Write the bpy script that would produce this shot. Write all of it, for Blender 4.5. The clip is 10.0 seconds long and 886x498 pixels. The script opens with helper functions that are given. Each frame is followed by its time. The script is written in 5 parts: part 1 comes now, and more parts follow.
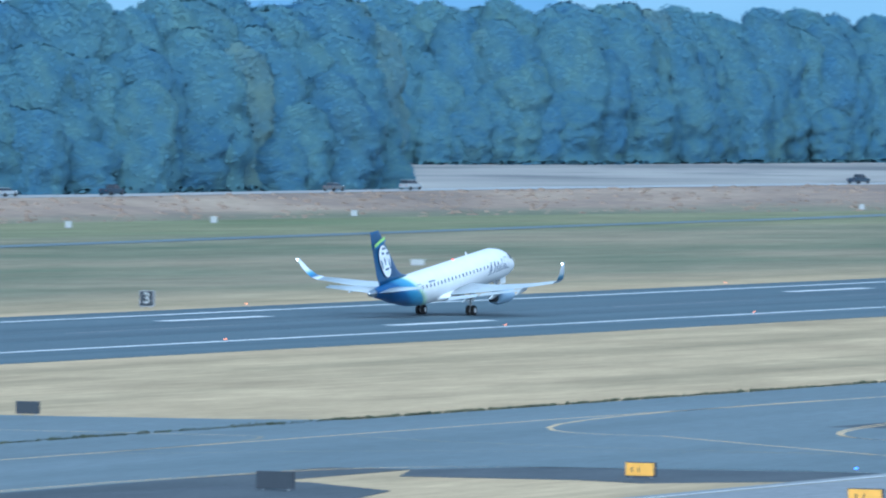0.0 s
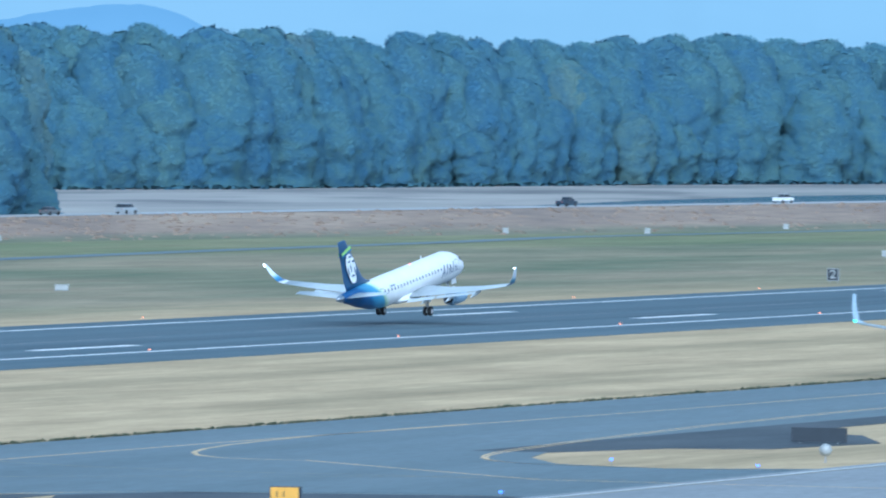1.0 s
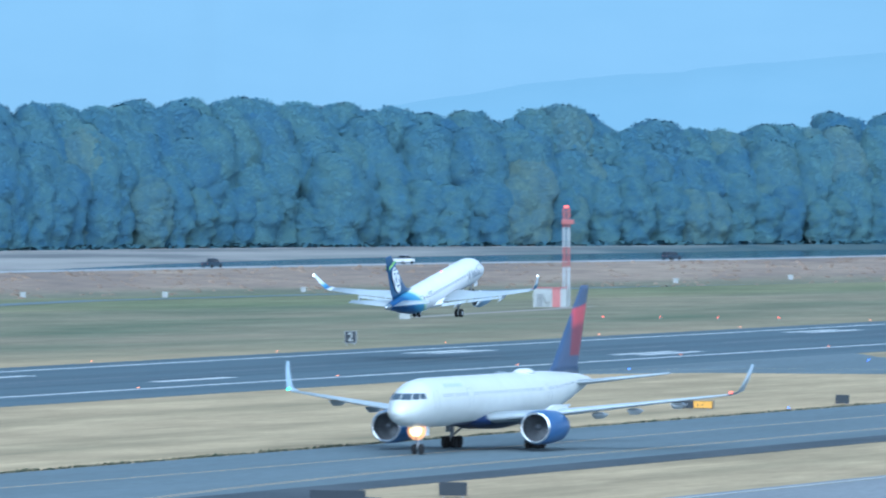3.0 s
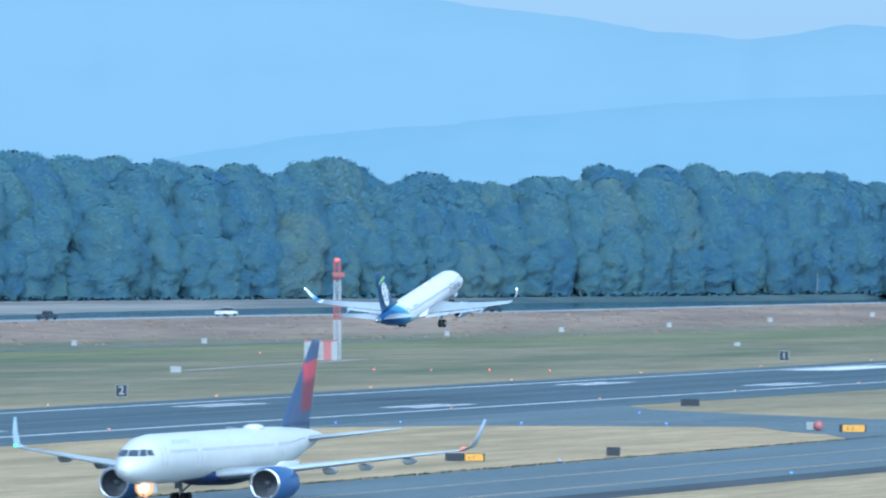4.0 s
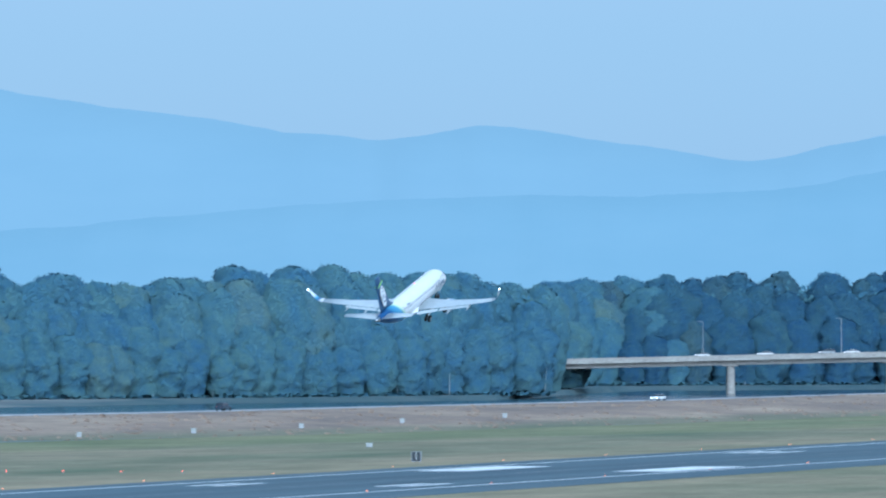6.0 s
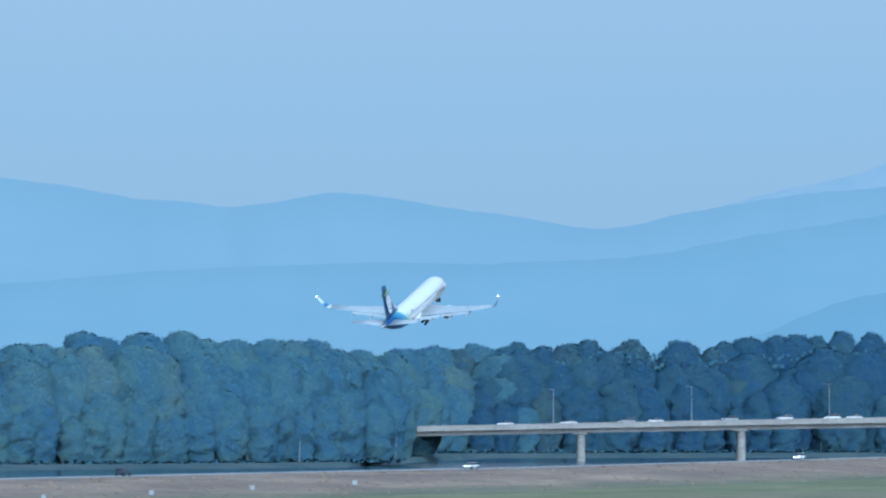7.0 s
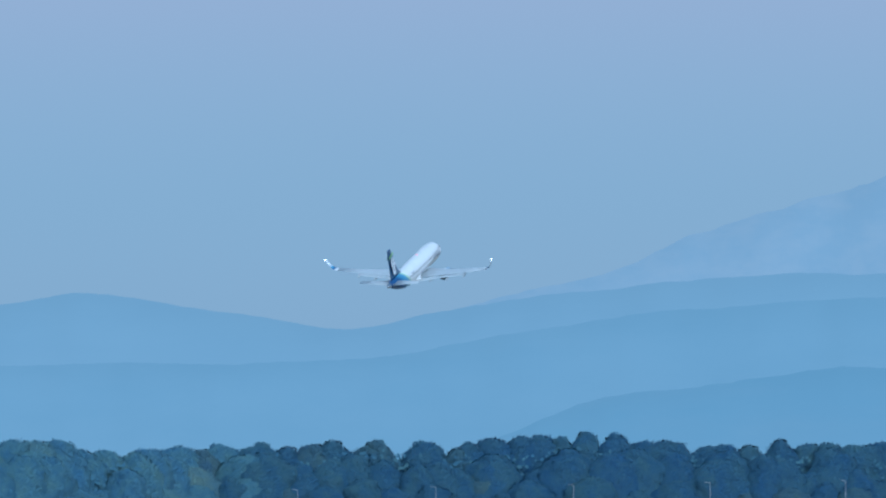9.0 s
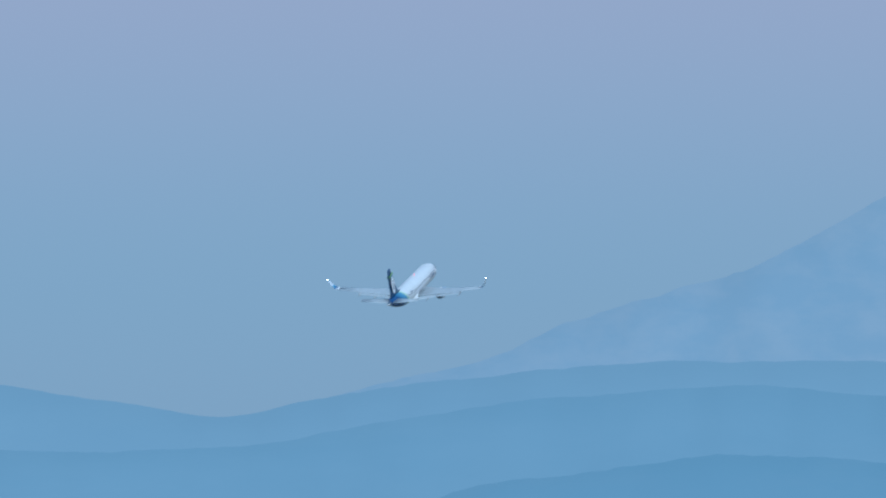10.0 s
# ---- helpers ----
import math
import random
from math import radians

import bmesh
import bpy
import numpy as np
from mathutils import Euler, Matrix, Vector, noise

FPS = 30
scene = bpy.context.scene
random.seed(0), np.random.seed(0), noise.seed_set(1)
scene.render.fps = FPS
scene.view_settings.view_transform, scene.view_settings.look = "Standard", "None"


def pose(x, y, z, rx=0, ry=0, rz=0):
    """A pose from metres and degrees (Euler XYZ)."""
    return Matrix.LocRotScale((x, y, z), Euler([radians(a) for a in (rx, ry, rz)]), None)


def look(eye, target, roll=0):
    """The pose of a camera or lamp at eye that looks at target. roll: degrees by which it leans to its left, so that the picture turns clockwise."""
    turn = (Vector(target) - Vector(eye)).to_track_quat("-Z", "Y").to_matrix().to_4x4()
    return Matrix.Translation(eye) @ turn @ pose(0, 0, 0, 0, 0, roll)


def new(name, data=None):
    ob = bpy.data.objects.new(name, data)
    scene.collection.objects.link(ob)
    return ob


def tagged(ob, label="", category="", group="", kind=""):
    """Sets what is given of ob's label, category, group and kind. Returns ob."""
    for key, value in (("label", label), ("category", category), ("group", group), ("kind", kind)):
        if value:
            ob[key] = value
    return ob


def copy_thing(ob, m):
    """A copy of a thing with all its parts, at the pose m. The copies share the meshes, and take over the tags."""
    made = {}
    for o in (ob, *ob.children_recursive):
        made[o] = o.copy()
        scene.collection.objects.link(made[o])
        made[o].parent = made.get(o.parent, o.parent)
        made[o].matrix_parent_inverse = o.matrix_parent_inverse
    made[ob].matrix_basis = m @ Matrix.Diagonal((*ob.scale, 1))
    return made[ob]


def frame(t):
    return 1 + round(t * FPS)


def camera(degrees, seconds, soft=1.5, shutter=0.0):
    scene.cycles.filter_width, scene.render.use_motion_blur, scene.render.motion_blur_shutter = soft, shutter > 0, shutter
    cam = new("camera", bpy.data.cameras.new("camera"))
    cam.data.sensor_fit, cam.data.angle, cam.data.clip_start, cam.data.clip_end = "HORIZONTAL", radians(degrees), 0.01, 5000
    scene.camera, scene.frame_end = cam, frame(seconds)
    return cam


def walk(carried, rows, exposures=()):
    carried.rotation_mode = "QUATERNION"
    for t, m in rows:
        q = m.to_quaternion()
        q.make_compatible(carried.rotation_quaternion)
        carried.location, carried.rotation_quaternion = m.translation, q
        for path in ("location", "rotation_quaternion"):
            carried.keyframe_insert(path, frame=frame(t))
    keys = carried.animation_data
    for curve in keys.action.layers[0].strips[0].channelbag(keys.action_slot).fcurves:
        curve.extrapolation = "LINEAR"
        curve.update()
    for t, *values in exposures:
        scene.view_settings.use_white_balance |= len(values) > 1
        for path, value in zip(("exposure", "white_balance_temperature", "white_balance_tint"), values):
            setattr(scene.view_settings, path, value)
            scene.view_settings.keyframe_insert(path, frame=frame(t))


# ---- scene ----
H = 24.1      # eye height
RY = 398.9    # runway centreline
TH = 1762.7   # runway threshold
FT = 0.3048


def aim(az, pitch, roll):
    """The camera's pose from the compass angle off +y, the tilt and the lean."""
    return pose(0, 0, H, 90 + pitch, 0, -az) @ pose(0, 0, 0, 0, 0, roll)


cam = camera(5.182, 10.0, soft=2.1, shutter=0.25)
PATH = [
    (0.0, 65.1918, -1.0618, 0.3513), (0.5, 66.3159, -0.9794, 0.3059), (1.0, 67.2741, -0.9087, 0.2003),
    (1.5, 68.0662, -0.8195, 0.177), (2.0, 68.861, -0.7118, 0.0681), (2.2, 69.074, -0.676, 0.045), (3.3, 70.566, -0.464, -0.05), (3.5, 70.8795, -0.4071, -0.0662),
    (4.0, 71.4387, -0.2252, -0.1279), (4.5, 72.0433, -0.067, -0.1546), (5.0, 72.5584, 0.0746, -0.4075),
    (5.5, 73.1009, 0.2066, -0.2694), (5.7, 73.312, 0.265, -0.23), (6.8, 74.277, 0.664, -0.03), (7.0, 74.4669, 0.752, -0.0134), (7.5, 74.9092, 0.9441, -0.0422),
    (8.0, 75.3297, 1.0892, -0.071), (8.5, 75.6475, 1.2102, -0.1507), (9.0, 75.9619, 1.3397, 0.0133),
    (9.5, 76.3147, 1.6664, -0.0198), (10.0, 76.6933, 1.8532, 0.0)]
EXPO = [(0.0, 0.1, 4700, 0), (5.0, 0.08, 4700, 0), (5.7, 0.0, 4700, 0), (7.2, -0.24, 4700, 0), (8.8, -0.5, 4640, 0), (10.0, -0.70, 4700, 0)]
walk(cam, [(t, aim(a, p, r)) for t, a, p, r in PATH], EXPO)

# ---- world and sun: dusk under thin high cloud ----
world = bpy.data.worlds.new("dusk")
scene.world = world
world.use_nodes = True
wn, wl = world.node_tree.nodes, world.node_tree.links
sky = wn.new("ShaderNodeTexSky")
sky.sky_type = "NISHITA"
sky.sun_disc = False
sky.sun_elevation, sky.sun_rotation = radians(33), radians(236)
sky.air_density, sky.dust_density, sky.ozone_density = 1.0, 0.8, 1.5
haze = wn.new("ShaderNodeMix")
haze.data_type, haze.blend_type = "RGBA", "MIX"
haze.inputs["Factor"].default_value = 0.85
haze.inputs[7].default_value = (3.2, 4.1, 5.0, 1)
wl.new(sky.outputs["Color"], haze.inputs[6])
# the pink-grey belt of dusk a few degrees up, fading again higher
way = wn.new("ShaderNodeTexCoord")
axis = wn.new("ShaderNodeSeparateXYZ")
wl.new(way.outputs["Generated"], axis.inputs[0])
belt = []
for z0, z1, v0, v1 in ((0.026, 0.068, 0.0, 1.0), (0.08, 0.35, 1.0, 0.0)):
    step = wn.new("ShaderNodeMapRange")
    step.interpolation_type = "SMOOTHSTEP"
    for key, val in (("From Min", z0), ("From Max", z1), ("To Min", v0), ("To Max", v1)):
        step.inputs[key].default_value = val
    wl.new(axis.outputs["Z"], step.inputs["Value"])
    belt.append(step)
both_steps = wn.new("ShaderNodeMath")
both_steps.operation = "MULTIPLY"
wl.new(belt[0].outputs["Result"], both_steps.inputs[0])
wl.new(belt[1].outputs["Result"], both_steps.inputs[1])
dusk = wn.new("ShaderNodeMix")
dusk.data_type, dusk.blend_type = "RGBA", "MIX"
dusk.inputs[7].default_value = (5.0, 4.65, 5.2, 1)
wl.new(both_steps.outputs[0], dusk.inputs["Factor"])
wl.new(haze.outputs[2], dusk.inputs[6])
wl.new(dusk.outputs[2], wn["Background"].inputs["Color"])
wn["Background"].inputs["Strength"].default_value = 0.13
sun = new("sun", bpy.data.lights.new("sun", "SUN"))
sun.data.energy, sun.data.angle, sun.data.color = 4.6, radians(75), (1.0, 0.95, 0.88)
sun.matrix_world = look((0, 0, 300), (69.5, 47, 245.5))


# ---- materials ----
def base(name, rough=0.8, metal=0.0, spec=0.3):
    m = bpy.data.materials.new(name)
    m.use_nodes = True
    b = m.node_tree.nodes["Principled BSDF"]
    b.inputs["Roughness"].default_value = rough
    b.inputs["Metallic"].default_value = metal
    b.inputs["Specular IOR Level"].default_value = spec
    return m, m.node_tree.nodes, m.node_tree.links, b


def coords(n, l, scale, kind="Object"):
    tc = n.new("ShaderNodeTexCoord")
    mp = n.new("ShaderNodeMapping")
    mp.inputs["Scale"].default_value = scale
    l.new(tc.outputs[kind], mp.inputs["Vector"])
    return mp.outputs["Vector"]


def noise_of(n, l, vec, scale, detail=4.0, rough=0.6):
    t = n.new("ShaderNodeTexNoise")
    t.inputs["Scale"].default_value, t.inputs["Detail"].default_value, t.inputs["Roughness"].default_value = scale, detail, rough
    l.new(vec, t.inputs["Vector"])
    return t.outputs["Fac"]


def ramp(n, l, fac, stops):
    r = n.new("ShaderNodeValToRGB")
    e = r.color_ramp.elements
    for i, (p, c) in enumerate(stops):
        el = e[i] if i < 2 else e.new(p)
        el.position, el.color = p, (*c, 1)
    l.new(fac, r.inputs["Fac"])
    return r.outputs["Color"]


def mix(n, l, fac, a, b, mode="MIX"):
    m = n.new("ShaderNodeMix")
    m.data_type, m.blend_type = "RGBA", mode
    for sock, v in ((m.inputs["Factor"], fac), (m.inputs[6], a), (m.inputs[7], b)):
        if isinstance(v, (int, float)):
            sock.default_value = v
        elif isinstance(v, tuple):
            sock.default_value = (*v, 1)
        else:
            l.new(v, sock)
    return m.outputs[2]


def bump(n, l, b, height, strength, dist):
    k = n.new("ShaderNodeBump")
    k.inputs["Strength"].default_value, k.inputs["Distance"].default_value = strength, dist
    l.new(height, k.inputs["Height"])
    l.new(k.outputs["Normal"], b.inputs["Normal"])


def two_scale(name, c1, c2, s1=(1, 1, 1), k1=0.5, k2=8.0, rough=0.8, metal=0.0, spec=0.3, lo=0.35, hi=0.65, relief=0.0):
    """Two colours mixed by a coarse noise, with a fine grain over it."""
    m, n, l, b = base(name, rough, metal, spec)
    v = coords(n, l, s1)
    col = ramp(n, l, noise_of(n, l, v, k1), [(lo, c1), (hi, c2)])
    grain = ramp(n, l, noise_of(n, l, v, k2), [(0.3, (0.82,) * 3), (0.7, (1.12,) * 3)])
    l.new(mix(n, l, 1.0, col, grain, "MULTIPLY"), b.inputs["Base Color"])
    if relief:
        bump(n, l, b, noise_of(n, l, v, k2), 0.6, relief)
    return m


def paint(name, c, rough=0.35, metal=0.0, spec=0.5, dirt=0.12):
    m, n, l, b = base(name, rough, metal, spec)
    v = coords(n, l, (1, 1, 1))
    k = ramp(n, l, noise_of(n, l, v, 1.3, 6), [(0.35, tuple(x * (1 - dirt) for x in c)), (0.62, c)])
    l.new(k, b.inputs["Base Color"])
    return m


def glow(name, c, strength):
    m, n, l, b = base(name)
    b.inputs["Base Color"].default_value = (*c, 1)
    b.inputs["Emission Color"].default_value = (*c, 1)
    b.inputs["Emission Strength"].default_value = strength
    return m


M = {}
M["sand"] = two_scale("river_sand", (0.25, 0.225, 0.20), (0.34, 0.305, 0.27), (0.008, 0.012, 1), 1.0, 12, 0.9, 0, 0.2)
M["forest_floor"] = two_scale("forest_floor", (0.05, 0.085, 0.10), (0.08, 0.115, 0.13), (0.05, 0.05, 0.05), 1, 8, 1.0)
M["runway"] = two_scale("grooved_asphalt", (0.071, 0.104, 0.124), (0.102, 0.138, 0.16), (0.004, 0.16, 0.1), 1.0, 30, 0.75, 0, 0.3)
M["taxiway"] = two_scale("taxiway_asphalt", (0.122, 0.154, 0.170), (0.154, 0.188, 0.205), (0.01, 0.1, 0.1), 1.0, 30, 0.8, 0, 0.3)
M["shoulder"] = two_scale("dark_shoulder_asphalt", (0.055, 0.065, 0.075), (0.085, 0.095, 0.105), (0.05, 0.15, 0.1), 1.0, 20, 0.85)
M["concrete"] = two_scale("apron_concrete", (0.22, 0.23, 0.24), (0.27, 0.28, 0.29), (0.03, 0.08, 0.1), 1.0, 20, 0.85)
M["gravel_road"] = two_scale("pale_levee_road", (0.31, 0.31, 0.31), (0.40, 0.40, 0.40), (0.05, 0.05, 0.1), 1.0, 10, 0.9)
M["white_mark"] = two_scale("runway_white_paint", (0.62, 0.62, 0.61), (0.78, 0.78, 0.77), (0.08, 0.5, 1), 1, 10, 0.7)
M["worn_mark"] = two_scale("worn_white_paint", (0.13, 0.14, 0.155), (0.19, 0.20, 0.215), (0.08, 0.5, 1), 1, 10, 0.75)
M["yellow_mark"] = two_scale("taxi_yellow_paint", (0.50, 0.37, 0.21), (0.60, 0.44, 0.26), (0.1, 0.5, 1), 1, 10, 0.7)
M["faded_yellow"] = two_scale("faded_yellow_paint", (0.22, 0.19, 0.13), (0.29, 0.25, 0.17), (0.1, 0.5, 1), 1, 10, 0.7)
M["white_metal"] = paint("white_painted_metal", (0.35, 0.365, 0.365))
M["black_metal"] = paint("black_painted_metal", (0.04, 0.048, 0.06), 0.6)
M["sign_yellow"] = paint("sign_yellow", (0.80, 0.42, 0.07), 0.5)
M["sign_red"] = paint("red_paint", (0.42, 0.15, 0.15), 0.5)
M["sign_white"] = paint("sign_white", (0.52, 0.55, 0.58), 0.5)
M["rubber"] = paint("tyre_rubber", (0.02, 0.02, 0.022), 0.85)
M["steel"] = paint("gear_steel", (0.42, 0.43, 0.45), 0.4, 0.6)
M["dark_glass"] = paint("dark_glass", (0.03, 0.035, 0.045), 0.12, 0, 0.6)
M["wing_grey"] = paint("wing_grey_paint", (0.45, 0.49, 0.52), 0.4)
M["white_paint"] = paint("airliner_white", (0.74, 0.75, 0.76), 0.35, 0, 0.5, 0.06)
M["bare_metal"] = paint("polished_lip", (0.7, 0.7, 0.72), 0.25, 1.0)
M["navy"] = paint("navy_paint", (0.025, 0.075, 0.17), 0.35)
M["mid_blue"] = paint("mid_blue_paint", (0.03, 0.16, 0.36), 0.35)
M["lime"] = paint("lime_paint", (0.35, 0.62, 0.18), 0.4)
M["belly_navy"] = paint("belly_navy_paint", (0.014, 0.028, 0.09), 0.35)
M["tail_white"] = paint("tail_white_paint", (0.8, 0.82, 0.84), 0.4)
M["lamp_white"] = glow("white_lamp", (1.0, 0.95, 0.85), 9.0)
M["lamp_warm"] = glow("landing_lamp", (1.0, 0.72, 0.36), 3.0)
M["lamp_red"] = glow("red_lamp", (1.0, 0.10, 0.06), 3.5)
M["lamp_orange"] = glow("orange_lamp", (1.0, 0.30, 0.13), 1.2)
M["lamp_blue"] = glow("blue_lamp", (0.12, 0.25, 1.0), 2.2)
M["lamp_green"] = glow("green_lamp", (0.2, 1.0, 0.5), 2.5)
M["concrete_bridge"] = two_scale("bridge_concrete", (0.30, 0.28, 0.26), (0.38, 0.36, 0.33), (0.1, 0.1, 0.3), 1, 8, 0.85)
M["pale_bark"] = two_scale("pale_bark", (0.20, 0.26, 0.30), (0.27, 0.32, 0.35), (0.5, 0.5, 0.1), 1, 8, 0.9)
M["bark"] = two_scale("grey_bark", (0.06, 0.08, 0.09), (0.10, 0.12, 0.13), (0.5, 0.5, 0.1), 1, 8, 0.9)


def hazed_leaves(name, dark, light, young):
    """Foliage with blue haze painted in, differing by tree, by billow and by leaf."""
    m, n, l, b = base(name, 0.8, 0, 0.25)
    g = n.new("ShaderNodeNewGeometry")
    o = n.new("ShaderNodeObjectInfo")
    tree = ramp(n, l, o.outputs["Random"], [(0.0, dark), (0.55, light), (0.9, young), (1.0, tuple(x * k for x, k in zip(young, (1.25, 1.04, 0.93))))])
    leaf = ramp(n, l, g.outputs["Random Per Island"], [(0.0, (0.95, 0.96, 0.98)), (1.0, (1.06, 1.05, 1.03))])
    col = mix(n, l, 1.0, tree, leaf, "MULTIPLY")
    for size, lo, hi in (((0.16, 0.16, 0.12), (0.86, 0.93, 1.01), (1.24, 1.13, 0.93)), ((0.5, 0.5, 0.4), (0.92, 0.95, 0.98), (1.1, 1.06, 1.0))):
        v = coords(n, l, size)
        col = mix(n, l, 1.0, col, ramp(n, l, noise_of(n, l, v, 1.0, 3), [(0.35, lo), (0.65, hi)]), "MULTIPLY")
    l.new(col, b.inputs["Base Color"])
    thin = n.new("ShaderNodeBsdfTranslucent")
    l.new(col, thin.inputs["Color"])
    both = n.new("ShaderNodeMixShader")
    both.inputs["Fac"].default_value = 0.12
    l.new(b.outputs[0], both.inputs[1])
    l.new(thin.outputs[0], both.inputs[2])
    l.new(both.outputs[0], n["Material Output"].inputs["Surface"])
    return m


# Leaf green lifted and shifted blue: the haze over the river, in the colour.
M["hazed_leaves"] = hazed_leaves("hazed_cottonwood_leaves", (0.060, 0.132, 0.206), (0.065, 0.140, 0.203), (0.074, 0.150, 0.198))
# Same leaf colour painted darker, for the dimmer-looking woods on the right.
M["dimmed_leaves"] = hazed_leaves("dimmed_cottonwood_leaves", (0.033, 0.082, 0.152), (0.036, 0.087, 0.151), (0.041, 0.094, 0.148))


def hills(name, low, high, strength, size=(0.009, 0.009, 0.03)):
    """A far range as a plain distant backdrop, blue haze painted as its glow."""
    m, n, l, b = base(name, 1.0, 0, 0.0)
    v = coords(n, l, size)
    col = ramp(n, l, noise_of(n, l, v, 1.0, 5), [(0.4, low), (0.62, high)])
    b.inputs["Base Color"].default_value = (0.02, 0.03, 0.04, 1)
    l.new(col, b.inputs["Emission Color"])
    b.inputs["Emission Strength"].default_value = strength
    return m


# ---- mesh helpers ----
def mesh_of(bm, name, mat, smooth=False):
    me = bpy.data.meshes.new(name)
    bmesh.ops.recalc_face_normals(bm, faces=bm.faces)
    bm.to_mesh(me)
    bm.free()
    for mm in (mat if isinstance(mat, (list, tuple)) else [mat]):
        me.materials.append(mm)
    if smooth:
        for p in me.polygons:
            p.use_smooth = True
    return me


def part(name, bm, mat, parent=None, label="", smooth=False, at=None):
    ob = new(name, mesh_of(bm, name, mat, smooth))
    if parent is not None:
        ob.parent = parent
    if at is not None:
        ob.matrix_basis = at
    if label:
        ob["label"] = label
    return ob


def box(bm, x0, x1, y0, y1, z0, z1, bev=0.0):
    g = bmesh.ops.create_cube(bm, size=1, matrix=Matrix.Translation(((x0 + x1) / 2, (y0 + y1) / 2, (z0 + z1) / 2)) @ Matrix.Diagonal((x1 - x0, y1 - y0, z1 - z0, 1)))
    if bev:
        es = {e for v in g["verts"] for e in v.link_edges}
        bmesh.ops.bevel(bm, geom=list(es), offset=bev, segments=2, affect="EDGES", profile=0.6)
    return bm


def rod(bm, a, b, r1, r2=None, n=10):
    a, b = Vector(a), Vector(b)
    d = b - a
    m = Matrix.Translation((a + b) / 2) @ d.to_track_quat("Z", "Y").to_matrix().to_4x4()
    bmesh.ops.create_cone(bm, cap_ends=True, segments=n, radius1=r1, radius2=r1 if r2 is None else r2, depth=d.length, matrix=m)
    return bm


def ball(bm, c, r, sx=1, sy=1, sz=1, u=12, v=8):
    bmesh.ops.create_uvsphere(bm, u_segments=u, v_segments=v, radius=r, matrix=Matrix.Translation(c) @ Matrix.Diagonal((sx, sy, sz, 1)))
    return bm


def loft(bm, rings, cap=True):
    vs = [[bm.verts.new(p) for p in r] for r in rings]
    for a, b in zip(vs, vs[1:]):
        for i in range(len(a)):
            j = (i + 1) % len(a)
            bm.faces.new((a[i], a[j], b[j], b[i]))
    if cap:
        bm.faces.new(vs[0][::-1])
        bm.faces.new(vs[-1])
    return bm


def poly(bm, pts, z0, z1):
    """A flat slab over a plan outline."""
    top = [bm.verts.new((x, y, z1)) for x, y in pts]
    low = [bm.verts.new((x, y, z0)) for x, y in pts]
    bm.faces.new(top)
    for i in range(len(pts)):
        j = (i + 1) % len(pts)
        bm.faces.new((low[i], low[j], top[j], top[i]))
    return bm


def stroke(bm, pts, w, z):
    """A painted line along a plan path."""
    P = [Vector(q) for q in pts]
    prev = None
    for i, q in enumerate(P):
        d = (P[min(i + 1, len(P) - 1)] - P[max(i - 1, 0)]).normalized()
        nrm = Vector((-d.y, d.x)) * w / 2
        a, b = bm.verts.new((*(q + nrm), z)), bm.verts.new((*(q - nrm), z))
        if prev:
            bm.faces.new((prev[0], prev[1], b, a))
        prev = (a, b)
    return bm


def slab(name, pts, z1, mat, label, category):
    ob = part(name, poly(bmesh.new(), pts, z1 - 0.3, z1), mat)
    return tagged(ob, label, category, kind="structure")


def lerp_table(tab, x):
    if x <= tab[0][0]:
        return tab[0][1]
    for (a, p), (b, q) in zip(tab, tab[1:]):
        if x <= b:
            return p + (q - p) * (x - a) / (b - a)
    return tab[-1][1]


def polar(az, r, z=0.0):
    return Vector((r * math.sin(radians(az)), r * math.cos(radians(az)), z))


# ---- ground: one sheet with the levee, the river bed and the far bank ----
CREST = [(55, 1350), (60, 1460), (63.3, 1585), (65, 1676), (68, 1828), (70.07, 1945), (71.9, 2030), (74.97, 2283), (76.5, 2491), (77.3, 2613), (79.5, 3000), (82, 3100)]
FOOT = [(55, 1260), (60, 1390), (63, 1500), (65, 1580), (68, 1690), (71.6, 1838), (73.3, 1935), (75.1, 2090), (77, 2320), (79.5, 2650), (82, 2700)]
BANK = [(55, 2480), (64.6, 2490), (66, 2520), (67.5, 2620), (69, 2705), (71, 2760), (73, 2830), (74.2, 2895), (74.32, 3195), (74.5, 3200), (79, 3260), (82, 3300)]


def rise(az, r):
    """Ground height at a bearing and range."""
    c, f, k = lerp_table(CREST, az), lerp_table(FOOT, az), lerp_table(BANK, az)
    if r < f:
        return 0.0
    if r < c - 10:
        s = (r - f) / (c - 10 - f)
        return 3.0 * s * s * (3 - 2 * s)
    if r < c + 25:
        return 3.0
    bed = lerp_table([(65.0, -1.3), (67.8, -3.2)], az + 0.35 * noise.noise((az * 2, r * 0.004, 1)) - 5.0 * abs((r - c) / (k - c) - 0.22))
    if r < c + 90:
        return 3.0 + (bed - 3.0) * (r - c - 25) / 65
    beach = lerp_table([(68.6, 240), (72.2, 40)], az)
    if r < k - beach:
        return bed
    if r < k:
        return bed + (-0.6 - bed) * min(1, (r - k + beach) / (beach * 0.4))
    return -0.6


